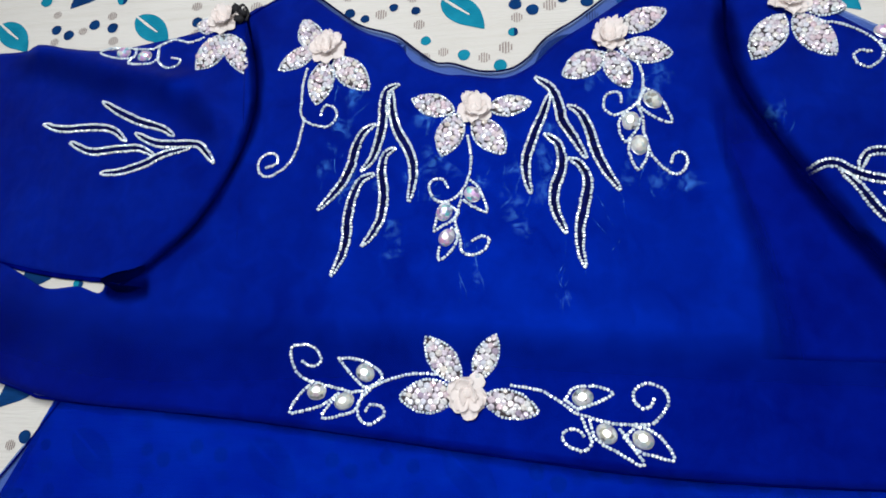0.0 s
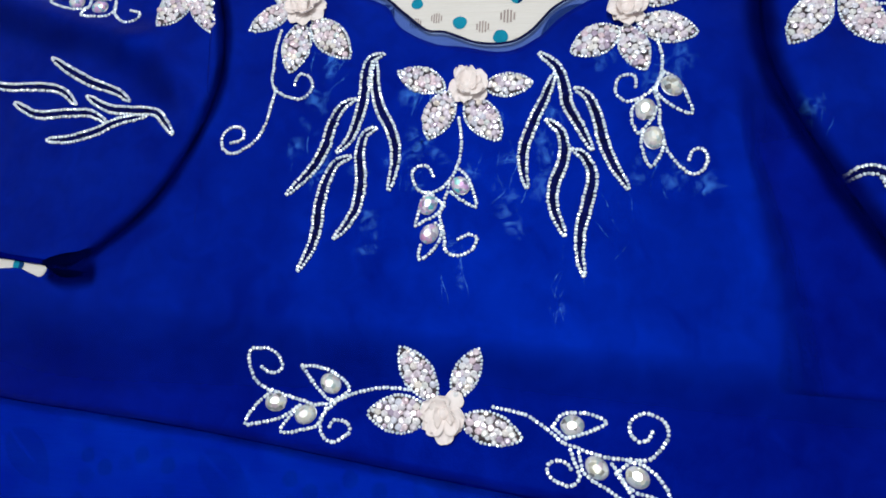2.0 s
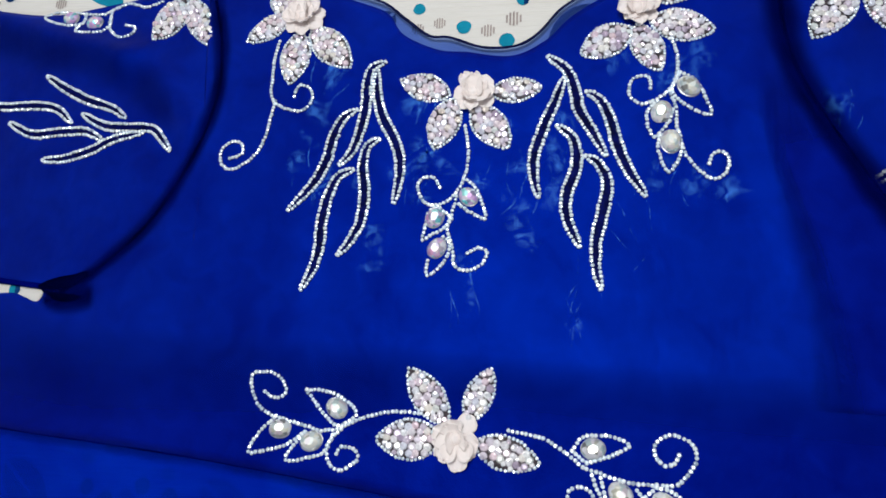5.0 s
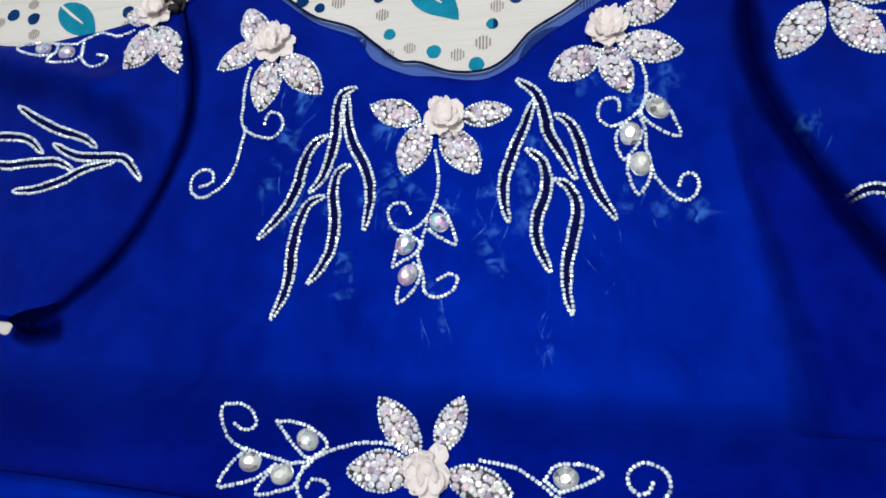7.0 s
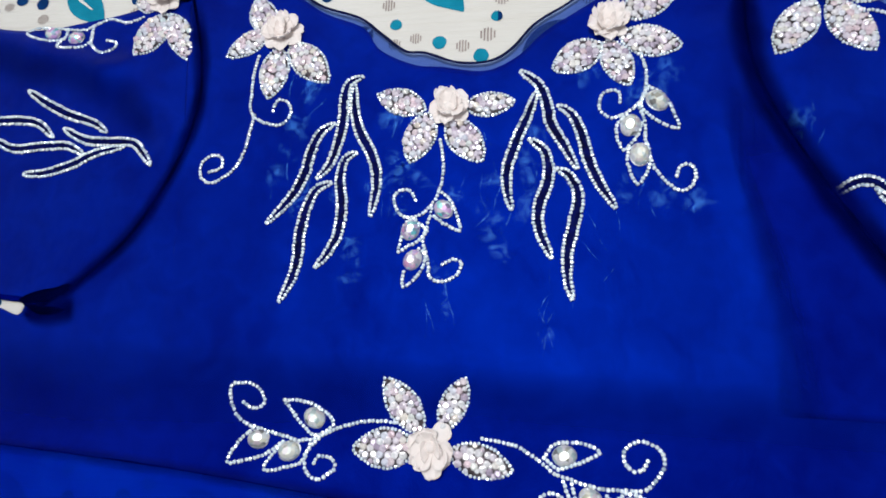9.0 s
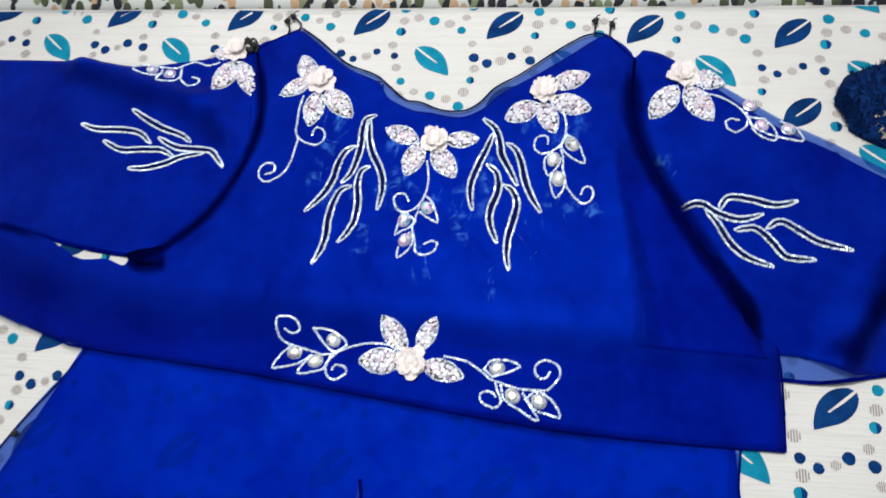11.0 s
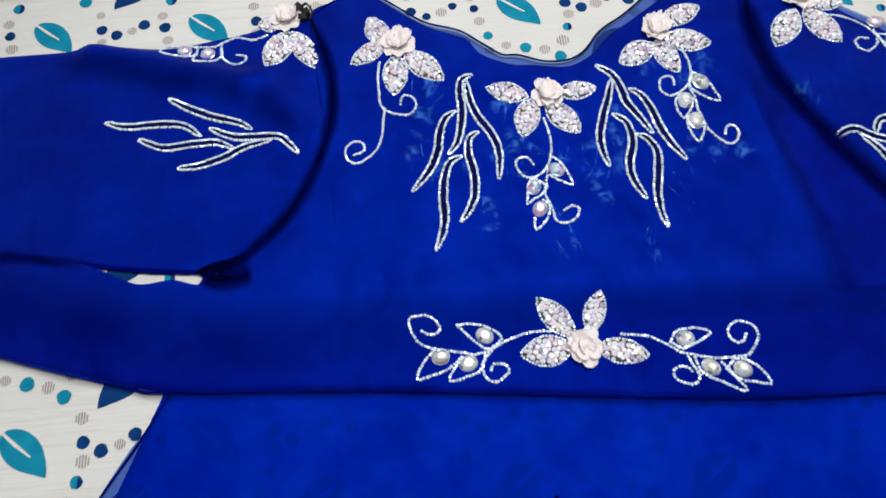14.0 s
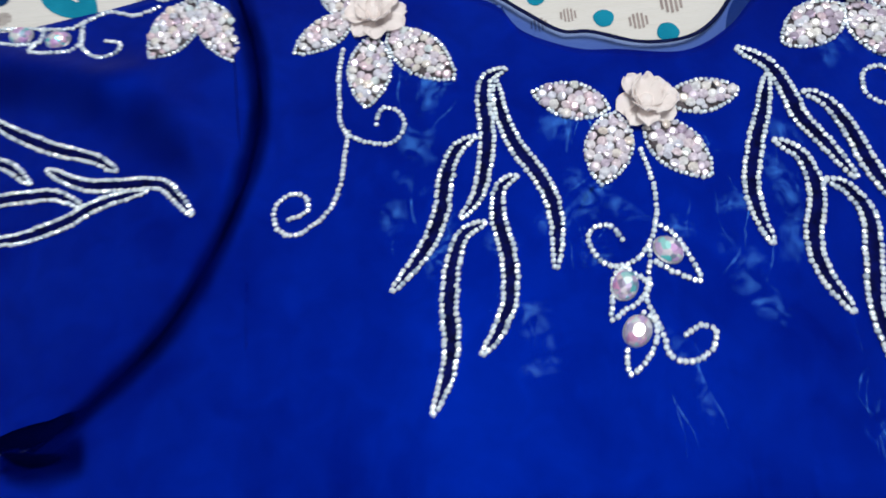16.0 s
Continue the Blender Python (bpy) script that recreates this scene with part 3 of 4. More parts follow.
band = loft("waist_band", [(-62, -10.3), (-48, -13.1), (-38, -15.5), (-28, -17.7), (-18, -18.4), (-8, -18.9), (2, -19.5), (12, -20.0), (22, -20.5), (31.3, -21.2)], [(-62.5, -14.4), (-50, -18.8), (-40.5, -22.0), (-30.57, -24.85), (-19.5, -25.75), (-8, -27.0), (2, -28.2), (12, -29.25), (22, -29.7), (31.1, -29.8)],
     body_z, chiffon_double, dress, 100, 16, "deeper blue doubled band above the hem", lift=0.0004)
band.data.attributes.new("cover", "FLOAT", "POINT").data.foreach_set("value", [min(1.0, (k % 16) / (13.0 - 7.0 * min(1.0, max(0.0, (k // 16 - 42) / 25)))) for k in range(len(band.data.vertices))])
side = loft("side_panel", [(17.6, -2.5), (18.0, -6.4), (18.6, -10.5), (19.2, -13.5), (19.3, -16.8), (19.2, -22.0)], [(19.5, -1.2), (21.6, -5.6), (24.0, -10.2), (26.0, -13.6), (27.6, -16.2), (30.4, -22.4)],
            body_z, chiffon_double, dress, 60, 16, "deeper blue doubled panel beside the armhole", lift=0.0006)
side.data.attributes.new("cover", "FLOAT", "POINT").data.foreach_set("value", [min(1.0, (k % 16) / 4.0) * min(1.0, (k // 16) / 16) for k in range(len(side.data.vertices))])
# hem cord coloured dark to carry the shadow line under the fold
cord("bodice_hem", HEM, 0.11, body_z, seam_blue, dress, lift=-0.0015)
cord("side_edge", [(31.29, -21.4), (31.42, -24.04), (31.16, -29.81)], 0.10, body_z, seam_blue, dress)
loft("neck_facing", [tuple(p) for p in neck[::3]], [tuple(p - q * 0.25) for p, q in zip(inner[::3], normals_of(neck)[::3])], body_z, chiffon_sheer, dress, 120, 4, "sheer pale blue facing along the neckline", lift=-0.0006)
cord("neck_piping", NECK, 0.10, body_z, piping_navy, dress, "dark navy rolled edge", lift=0.0004)
cord("shoulder_seam", [(-19.71, 8.09), (-17.38, 9.56), (-15.15, 10.73)], 0.12, body_z, seam_blue, dress)
cord("shoulder_seam", [(16.32, 10.27), (17.62, 9.9), (18.81, 8.49), (20.11, 7.17)], 0.12, body_z, seam_blue, dress)


def seam_shade_strip(pts, zf, width, dense, lift=0.0008):
    """One broad dark strip along a seam or fold: doubled cloth and painted shade."""
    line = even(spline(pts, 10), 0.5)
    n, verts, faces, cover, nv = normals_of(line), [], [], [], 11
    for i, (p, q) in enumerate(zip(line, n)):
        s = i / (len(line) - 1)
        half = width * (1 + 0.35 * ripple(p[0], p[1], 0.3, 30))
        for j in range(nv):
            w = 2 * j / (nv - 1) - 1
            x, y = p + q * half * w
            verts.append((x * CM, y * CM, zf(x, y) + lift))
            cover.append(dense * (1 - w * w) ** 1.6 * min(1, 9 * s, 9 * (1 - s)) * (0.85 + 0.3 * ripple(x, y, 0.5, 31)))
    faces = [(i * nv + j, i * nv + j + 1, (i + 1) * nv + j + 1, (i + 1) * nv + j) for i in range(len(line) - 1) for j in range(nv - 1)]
    ob = mesh_part("seam_shade", verts, faces, seam_shade_cloth, dress, "dark strip of doubled chiffon and painted fold shade")
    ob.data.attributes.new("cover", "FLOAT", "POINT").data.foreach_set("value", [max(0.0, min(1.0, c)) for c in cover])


def upper_z(x, y):
    return max(body_z(x, y), sleeve_z(x, y))


# armholes: a real dark seam, the soft shade beside it painted by the strip
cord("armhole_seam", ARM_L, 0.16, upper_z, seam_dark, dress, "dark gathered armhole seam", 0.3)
seam_shade_strip(ARM_L, upper_z, 0.8, 0.88)
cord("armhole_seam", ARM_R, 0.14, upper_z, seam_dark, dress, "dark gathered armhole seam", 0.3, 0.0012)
seam_shade_strip(ARM_R, upper_z, 1.3, 1.0, 0.0016)
# no seams here: painted shade of the folds across the two sleeves
seam_shade_strip([(-43, 5.0), (-37.5, 4.2), (-32, 2.2), (-27.5, 1.2), (-23.5, -1.0), (-20.8, -4.6)], sleeve_z, 1.9, 0.34)
seam_shade_strip([(44, -9), (41.0, -14.5), (38.3, -19.5), (35.6, -23.0)], sleeve_z, 1.6, 0.75)
# painted shadow of the bodice hem on the skirt
seam_shade_strip([(-62, -14.5), (-46.2, -20.2), (-34.5, -24.1), (-30.6, -25.0), (-15, -26.35), (1.3, -28.3), (11.4, -29.4), (21, -29.85), (27, -29.9)], skirt_z, 0.62, 0.4, 0.001)
seam_shade_strip(SLEEVE_L_LOW[:4], upper_z, 0.7, 0.75)
seam_shade_strip([(-28.6, -16.0), (-27, -16.7), (-24.6, -16.2)], upper_z, 1.1, 1.0)
seam_shade_strip([(25.9, -13.1), (27.5, -15.7), (29.3, -18.6), (29.6, -21.5)], upper_z, 1.0, 1.0)
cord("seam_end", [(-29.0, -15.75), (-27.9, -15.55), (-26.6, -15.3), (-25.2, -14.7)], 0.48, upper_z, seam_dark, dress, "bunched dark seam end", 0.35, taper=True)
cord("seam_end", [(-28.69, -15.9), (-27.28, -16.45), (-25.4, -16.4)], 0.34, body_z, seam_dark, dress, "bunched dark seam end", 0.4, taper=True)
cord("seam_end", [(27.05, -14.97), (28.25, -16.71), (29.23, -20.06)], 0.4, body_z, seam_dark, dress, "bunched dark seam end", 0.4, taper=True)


# ---- embroidery ----
PETAL_N = 18


def petal_outline(bx, by, tx, ty, w):
    base, tip = np.array([bx, by]), np.array([tx, ty])
    base = base - (tip - base) * 0.06
    axis = tip - base
    side = np.array([-axis[1], axis[0]]) / np.linalg.norm(axis)
    a, b = [], []
    for k in range(PETAL_N):
        s = k / (PETAL_N - 1)
        h = w / 2 * (math.sin(math.pi * s**0.92) ** 0.72 if 0 < s < 1 else 0.0)
        a.append(base + axis * s + side * h)
        b.append(base + axis * s - side * h)
    return np.array(a + b[-2:0:-1])


def inside(p, poly):
    hit = False
    for a, b in zip(poly, np.roll(poly, 1, 0)):
        if (a[1] > p[1]) != (b[1] > p[1]) and p[0] < (b[0] - a[0]) * (p[1] - a[1]) / (b[1] - a[1]) + a[0]:
            hit = not hit
    return hit


def shared_mesh(name, shape, material):
    me = bpy.data.meshes.new(name)
    me.from_pydata(shape[0], [], shape[1])
    me.materials.append(material)
    return me


def stone_mesh(r):
    """A cut stone: a ring of facets and a flat table above its cup."""
    me = shared_mesh("stone", bead_shape(r, 8, ((0.94, 0.0), (1.0, 0.32), (0.80, 0.70), (0.50, 0.90))), stone_mat)
    me.materials.append(cup_mat)
    for k, f in enumerate(me.polygons):
        f.material_index = 1 if k < 8 else 0
    return me


STONES = [stone_mesh(r) for r in (0.0024, 0.0027, 0.0017, 0.0025)]


def petal(spec, zf):
    """A padded petal packed with opal stones inside a beaded border."""
    line = petal_outline(*spec)
    pad = mesh_part("petal", *flat_shape(line, zf, 0.0004, 0.0012), backing, dress, "petal packed with pale opal stones")
    bead_chain("bead_border", [np.vstack([line, line[:1]])], zf, pad, "", 0.236, 0.90)
    mid = line.mean(0)
    core = mid + (line - mid) * (1 - 0.15 / max(0.9, spec[4] / 2))
    angle, step = math.atan2(spec[3] - spec[1], spec[2] - spec[0]), 0.445
    ca, sa, set_stones = math.cos(angle), math.sin(angle), []
    for i in range(-8, 9):
        for j in range(-6, 7):
            u, v = (i + 0.5 * (j % 2)) * step, j * step * 0.87
            p = mid + (u * ca - v * sa, u * sa + v * ca)
            if inside(p, core):
                p = p + (random.gauss(0, 0.045), random.gauss(0, 0.045))
                set_stones.append(p)
                ob = new("stone", random.choice((STONES[0], STONES[1], STONES[3])))
                ob.matrix_world = Matrix.LocRotScale((p[0] * CM, p[1] * CM, zf(*p) + 0.0013), Euler((random.gauss(0, 0.24), random.gauss(0, 0.24), random.random() * 6)), None)
                ob.parent = pad
    # small stones fill what is left
    reach = math.hypot(spec[2] - spec[0], spec[3] - spec[1]) * 0.56
    rim = mid + (line - mid) * (1 - 0.10 / max(0.9, spec[4] / 2))
    for _ in range(420):
        u, v = random.uniform(-1, 1) * reach, random.uniform(-0.5, 0.5) * spec[4]
        p = mid + (u * ca - v * sa, u * sa + v * ca)
        if inside(p, rim) and min((abs(p[0] - q[0]) + abs(p[1] - q[1]) for q in set_stones), default=9) > 0.345:
            set_stones.append(p)
            ob = new("stone", STONES[2])
            ob.matrix_world = Matrix.LocRotScale((p[0] * CM, p[1] * CM, zf(*p) + 0.0011), Euler((random.gauss(0, 0.3), random.gauss(0, 0.3), random.random() * 6)), None)
            ob.parent = pad


def rosette(x, y, zf, size=1.0, lean=(0.0, 0.0)):
    """A gathered organza rosette of cupped petals."""
    bm = bmesh.new()
    bmesh.ops.create_uvsphere(bm, u_segments=12, v_segments=8, radius=0.0034 * size)
    bmesh.ops.translate(bm, verts=bm.verts[:], vec=(x * CM, y * CM, zf(x, y) + 0.005))
    heart = part("rosette", bm, cream_petal, dress, "gathered cream organza rosette", True)
    for layer, (count, tilt, length) in enumerate(((8, 0.10, 1.40), (5, 0.50, 1.18), (2, 0.85, 0.85))):
        for k in range(count):
            a = 2 * math.pi * (k + 0.5 * layer) / count + random.uniform(-0.25, 0.25)
            ln, wd, tl = length * size * random.uniform(0.85, 1.12), random.uniform(0.48, 0.62) * size, tilt + random.uniform(-0.15, 0.38)
            verts, faces, n = [], [], 9
            for i in range(n):
                s = math.sin(0.5 * math.pi * i / (n - 1))
                # a narrow foot, broad shoulders and a round tip
                half = wd * (0.30 + 0.70 * s / 0.62 if s < 0.62 else math.sqrt(max(0.0, 1 - ((s - 0.62) / 0.39) ** 2)))
                for j in range(n):
                    w = (j / (n - 1) - 0.5) * 2
                    curl = tl - 0.30 * s * s
                    out, up = ln * s * math.cos(tl), ln * (0.6 * s * math.sin(tl) + 0.4 * s * math.sin(curl)) + 0.24 * size * s * w * w
                    px, py = out * math.cos(a) - half * w * math.sin(a), out * math.sin(a) + half * w * math.cos(a)
                    q = Vector((px * 2.4 + a, py * 2.4 + layer, up * 2.4 + x))
                    px, py, up = px + 0.10 * s * noise.noise(q), py + 0.10 * s * noise.noise(q + Vector((7, 3, 0))), up + 0.13 * s * noise.noise(q * 1.5 + Vector((0, 5, 9)))
                    px, py = px + lean[0] * s * (0.3 + up), py + lean[1] * s * (0.3 + up)
                    verts.append(((x + px) * CM, (y + py) * CM, zf(x, y) + (0.25 + max(0.02, up)) * CM))
            faces = [(i * n + j, i * n + j + 1, (i + 1) * n + j + 1, (i + 1) * n + j) for i in range(n - 1) for j in range(n - 1)]
            ob = mesh_part("rosette_petal", verts, faces, cream_petal, heart)
            mod = ob.modifiers.new("thickness", "SOLIDIFY")
            mod.thickness = 0.0003


def crystal_shape(a, b, h, sides=12):
    rings = ((1.0, 0.0), (1.0, 0.22), (0.78, 0.66), (0.42, 0.97))
    verts = [(a * m * math.cos(2 * math.pi * (k + 0.5 * (i % 2)) / sides), b * m * math.sin(2 * math.pi * (k + 0.5 * (i % 2)) / sides), h * z) for i, (m, z) in enumerate(rings) for k in range(sides)]
    faces = []
    for r in range(3):
        for k in range(sides):
            p, q, u, v = r * sides + k, r * sides + (k + 1) % sides, (r + 1) * sides + k, (r + 1) * sides + (k + 1) % sides
            faces += [(p, q, u), (q, v, u)] if r % 2 == 0 else [(p, q, v), (p, v, u)]
    return verts, faces + [tuple(range(3 * sides, 4 * sides))]


CRYSTAL = shared_mesh("crystal", crystal_shape(0.0058, 0.0047, 0.0036), crystal_mat)
PALE = shared_mesh("crystal", crystal_shape(0.0058, 0.0047, 0.0036), crystal_pale)
BEZEL = shared_mesh("setting", crystal_shape(0.0063, 0.0052, 0.0012, 20), silver)


def crystal(x, y, turn, zf, size=1.0, cut=CRYSTAL):
    ob = new("crystal", cut)
    ob.matrix_world = Matrix.LocRotScale((x * CM, y * CM, zf(x, y) + 0.0016), Euler((random.gauss(0, 0.08), random.gauss(0, 0.08), radians(turn))), Vector((size, size, size)))
    ob.parent = dress
    tagged(ob, "oval faceted crystal with a rainbow sheen" if cut is CRYSTAL else "oval pale champagne faceted crystal")
    rim = new("setting", BEZEL)
    rim.parent = ob
    rim.location = (0, 0, -0.0009)


def vine(lines, zf, label="beaded silver vine with curled tips"):
    bead_chain("vine", [spline(l, 8) for l in lines], zf, dress, label)


def sprig_leaf(pts, zf):
    """A small leaf outlined in beads round its crystal."""
    closed = [spline(pts, 6)]
    bead_chain("leaf_outline", closed + [np.array([pts[-1], pts[0]])] if np.hypot(pts[-1][0] - pts[0][0], pts[-1][1] - pts[0][1]) < 1.5 else closed, zf, dress, "small leaf outlined in silver beads")


def wavy_leaf(pts, zf, width=0.33):
    """A long wavy velvet leaf edged with beads on both sides."""
    line = even(spline(pts, 10), count=30)
    s = np.linspace(0, 1, 30)
    w = width * 0.96 * np.sin(np.pi * (0.05 + 0.93 * s)) ** 0.42
    w[0] = w[-1] = 0.05
    n = normals_of(line)
    a, b = line + n * w[:, None], line - n * w[:, None]
    verts, faces = [], []
    for i in range(30):
        for q, h in ((-1, 0.0), (-0.8, 1.0), (0, 1.3), (0.8, 1.0), (1, 0.0)):
            p = line[i] + n[i] * w[i] * q
            verts.append((p[0] * CM, p[1] * CM, zf(*p) + 0.0006 + 0.0005 * h))
    for i in range(29):
        faces += [(i * 5 + k, i * 5 + k + 1, i * 5 + k + 6, i * 5 + k + 5) for k in range(4)]
    ob = mesh_part("wavy_leaf", verts, faces, velvet, dress, "long wavy navy velvet leaf with a beaded edge")
    bead_chain("bead_border", [a, b], zf, ob)


FLOWERS = (
    (body_z, (0.52, -2.37), ((-1.27, -2.49, -4.45, -1.25, 1.88), (-0.9, -3.02, -1.96, -6.4, 2.07), (0.62, -3.48, 2.83, -6.43, 2.12), (1.77, -2.46, 4.93, -2.22, 1.7))),
    (body_z, (-11.87, 4.18), ((-13, 4.28, -14.29, 7.26, 2.03), (-13.16, 4.29, -16.05, 2.41, 1.76), (-12.13, 2.7, -12.45, -1.16, 2.13), (-11.07, 3, -8.17, -0.05, 2.21))),
    (body_z, (11.04, 3.25), ((10.51, 1.71, 7.44, -0.04, 2.2), (11.08, 1.82, 12.31, -1.41, 1.93), (12.06, 2.25, 15.79, 1.31, 2.23), (12.09, 3.98, 15.64, 5.34, 1.97))),
    (body_z, (0.13, -24.09), ((-0.58, -23.35, -2.82, -20.45, 1.86), (0.79, -23.2, 2.08, -20.36, 1.55), (-0.95, -24.42, -4.57, -24.55, 2.25), (1.36, -24.59, 4.86, -25.48, 1.83))),
    (sleeve_z, (-21.75, 8.12), ((-21.75, 6.38, -23.67, 3.08, 2.4), (-21.22, 6.33, -19.05, 2.42, 1.94), (-22.46, 7.63, -24.37, 7.82, 1.71))),
    (sleeve_z, (24.59, 5.41), ((23.96, 3.84, 21.47, 0.44, 2.31), (25.06, 3.85, 27.28, 0.4, 2.5), (25.68, 5.17, 28.63, 4.49, 2))),
)
for zf, (x, y), petals in FLOWERS:
    for spec in petals:
        petal(spec, zf)
    rosette(x, y - 0.22, zf, 1.08, (0.0, -0.25) if y < -20 else (0.1, 0.1))

vine([[(0.01, -4.81), (0.28, -6.62), (0.12, -8.26), (-0.52, -9.53), (-1.37, -10.15), (-2.24, -10.15), (-2.77, -9.53), (-2.92, -8.74), (-2.49, -8.33), (-1.83, -8.41), (-1.48, -9.04)],
      [(-0.39, -9.64), (-0.64, -10.77), (-0.88, -11.89), (-0.48, -13.23), (-0.39, -14.11), (0.23, -14.47), (0.98, -14.32), (1.55, -13.73), (1.6, -13.21), (1.06, -13.02), (0.4, -13.39)]], body_z)
vine([[(13.15, 0.87), (13.43, -0.4), (13.27, -1.88), (12.75, -2.82), (11.88, -3.48), (11.04, -3.67), (10.44, -3.14), (10.41, -2.31), (10.82, -1.8), (11.45, -1.75), (11.72, -2.12), (11.69, -2.6)],
      [(12.83, -2.83), (13.15, -4.06), (13.17, -5.47), (13.45, -6.87), (14.16, -8.05), (14.89, -8.71), (15.48, -8.66), (15.96, -8.06), (15.95, -7.38), (15.56, -6.99), (15.05, -7.29), (14.9, -7.78)]], body_z)
vine([[(-13.59, 2.27), (-13.81, 0.92), (-13.81, -0.69), (-13.74, -2.02), (-13.14, -2.74), (-12.15, -3.16), (-11.33, -3.22), (-10.75, -2.63), (-10.71, -1.96), (-11.19, -1.41), (-11.81, -1.36), (-12.04, -2.13)],
      [(-13.42, -2.41), (-13.62, -3.85), (-13.86, -5.35), (-14.46, -6.47), (-15.34, -7.17), (-16.17, -7.48), (-16.81, -6.95), (-16.94, -6.19), (-16.57, -5.6), (-15.87, -5.39), (-15.35, -5.77), (-15.43, -6.37), (-16.26, -6.62)]], body_z)
vine([[(-2.16, -23), (-3.55, -22.97), (-4.75, -23.2), (-5.94, -23.6), (-6.92, -24.06), (-7.94, -24.23), (-8.97, -23.99), (-10.24, -23.69), (-11.31, -23.41), (-12.07, -22.9), (-12.63, -21.9), (-12.59, -21.08), (-11.87, -20.92), (-11.09, -21.08), (-10.4, -21.78), (-10.57, -22.3), (-11.19, -22.42), (-11.77, -22.1)],
      [(-6.72, -24.14), (-7.3, -24.64), (-7.54, -25.41), (-7.2, -26.16), (-6.59, -26.38), (-5.82, -25.96), (-5.61, -25.51), (-5.99, -25.13), (-6.67, -25.14), (-6.92, -25.52)]], body_z)
vine([[(3.09, -23.76), (4.03, -23.9), (5.16, -24.12), (5.88, -24.55), (6.6, -25.03), (7.24, -25.52), (8.21, -25.8), (9.27, -26.11), (10.51, -26.21), (11.93, -26.16), (12.67, -25.58), (13.15, -24.87), (13.08, -24.15), (12.48, -23.69), (11.76, -23.65), (11.09, -24.09), (11.04, -24.71), (11.47, -25.17), (12.01, -25.06), (12.26, -24.62)],
      [(7.66, -25.89), (7.98, -26.7), (8.19, -27.39), (7.74, -27.85), (7.04, -27.76), (6.43, -27.36), (6.42, -26.83), (6.91, -26.53), (7.44, -26.63), (7.72, -26.95)]], body_z)
vine([[(-23.63, 6.44), (-24.92, 6.08), (-26.34, 6.51), (-27.62, 6.02), (-28.38, 5.68), (-30.05, 5.77)],
      [(-27.77, 5.92), (-27.7, 4.85), (-27.28, 3.94), (-26.37, 3.35), (-25.53, 3.8), (-25.57, 4.38), (-26.3, 4.56)]], sleeve_z)
vine([[(26.5, 3.37), (28, 3.04), (29.53, 2.08), (30.5, 0.92), (31.04, -0.21), (32.18, -0.95), (33.02, -1.26)],
      [(30.52, 1.24), (30.43, -0.03), (29.42, -0.85), (28.71, -0.48), (28.49, 0.15), (29, 0.6), (29.68, 0.42)]], sleeve_z)

for pts in (
    [(0.07, -8.41), (0.76, -9), (1.22, -10.03), (1.48, -11.12), (0.55, -10.73), (-0.22, -10.15)],
    [(-0.63, -11.13), (-1.26, -11.87), (-1.85, -12.16), (-2.44, -12.5), (-2.29, -11.7), (-2.09, -10.71), (-1.58, -10.27)],
    [(-2.03, -13.85), (-2.05, -14.79), (-1.31, -14.3), (-0.82, -13.53), (-0.7, -12.79), (-1.12, -12.33)],
    [(13.55, -1.56), (14.34, -2.1), (14.89, -3.22), (15.18, -4.57), (14.09, -4.11), (13.25, -3.38), (12.96, -2.74)],
    [(12.08, -3.5), (11.46, -4.18), (11.4, -5.13), (11.79, -6), (12.36, -5.42), (12.81, -4.74), (12.94, -4.13)],
    [(12.08, -5.87), (11.97, -6.79), (12.43, -8.24), (13.09, -7.54), (13.36, -6.64), (13.26, -5.7)],
):
    sprig_leaf(pts, body_z)
for pts in (
    [(-9.09, -21.9), (-7.87, -21.94), (-6.82, -22.3), (-5.84, -23.17), (-6.74, -23.87), (-7.35, -23.75), (-8.31, -22.82)],
    [(-10.96, -23.61), (-11.84, -24.48), (-12.4, -25.64), (-11.13, -25.48), (-9.92, -25.08), (-8.95, -24.35)],
    [(-8.95, -24.35), (-9.52, -25.05), (-10.03, -25.82), (-9.72, -26.04), (-8.65, -25.8), (-7.66, -25.41), (-7.23, -24.45)],
    [(6.61, -24.67), (7.2, -23.92), (8.13, -23.78), (9.04, -23.88), (9.71, -24.17), (9.55, -24.42), (8.43, -24.94), (7.4, -25.27)],
    [(8.13, -25.98), (8.33, -26.87), (8.67, -27.29), (10.03, -28.09), (11.13, -28.68), (11.29, -28.48), (10.61, -27.35), (10.03, -26.5)],
    [(11.04, -26.31), (11.89, -26.54), (12.7, -27.22), (13.23, -28.33), (12.28, -28.19), (10.93, -27.76), (10.28, -27.02)],
):
    sprig_leaf(pts, body_z)
for pts in (
    [(-29.9, 5.81), (-32.33, 6.02), (-33.03, 5.31), (-31.21, 4.56), (-29.87, 4.74)],
    [(-30.03, 4.75), (-29.85, 3.81), (-28.34, 3.86), (-27.65, 4.56), (-27.67, 5.32)],
    [(30.65, 0.8), (31.15, -0.84), (32.78, -1.7), (32.98, -0.63), (32.05, 0.62)],
    [(33.02, -1.26), (35.29, -1.67), (34.82, -0.31), (33.58, 0.31)],
):
    sprig_leaf(pts, sleeve_z)

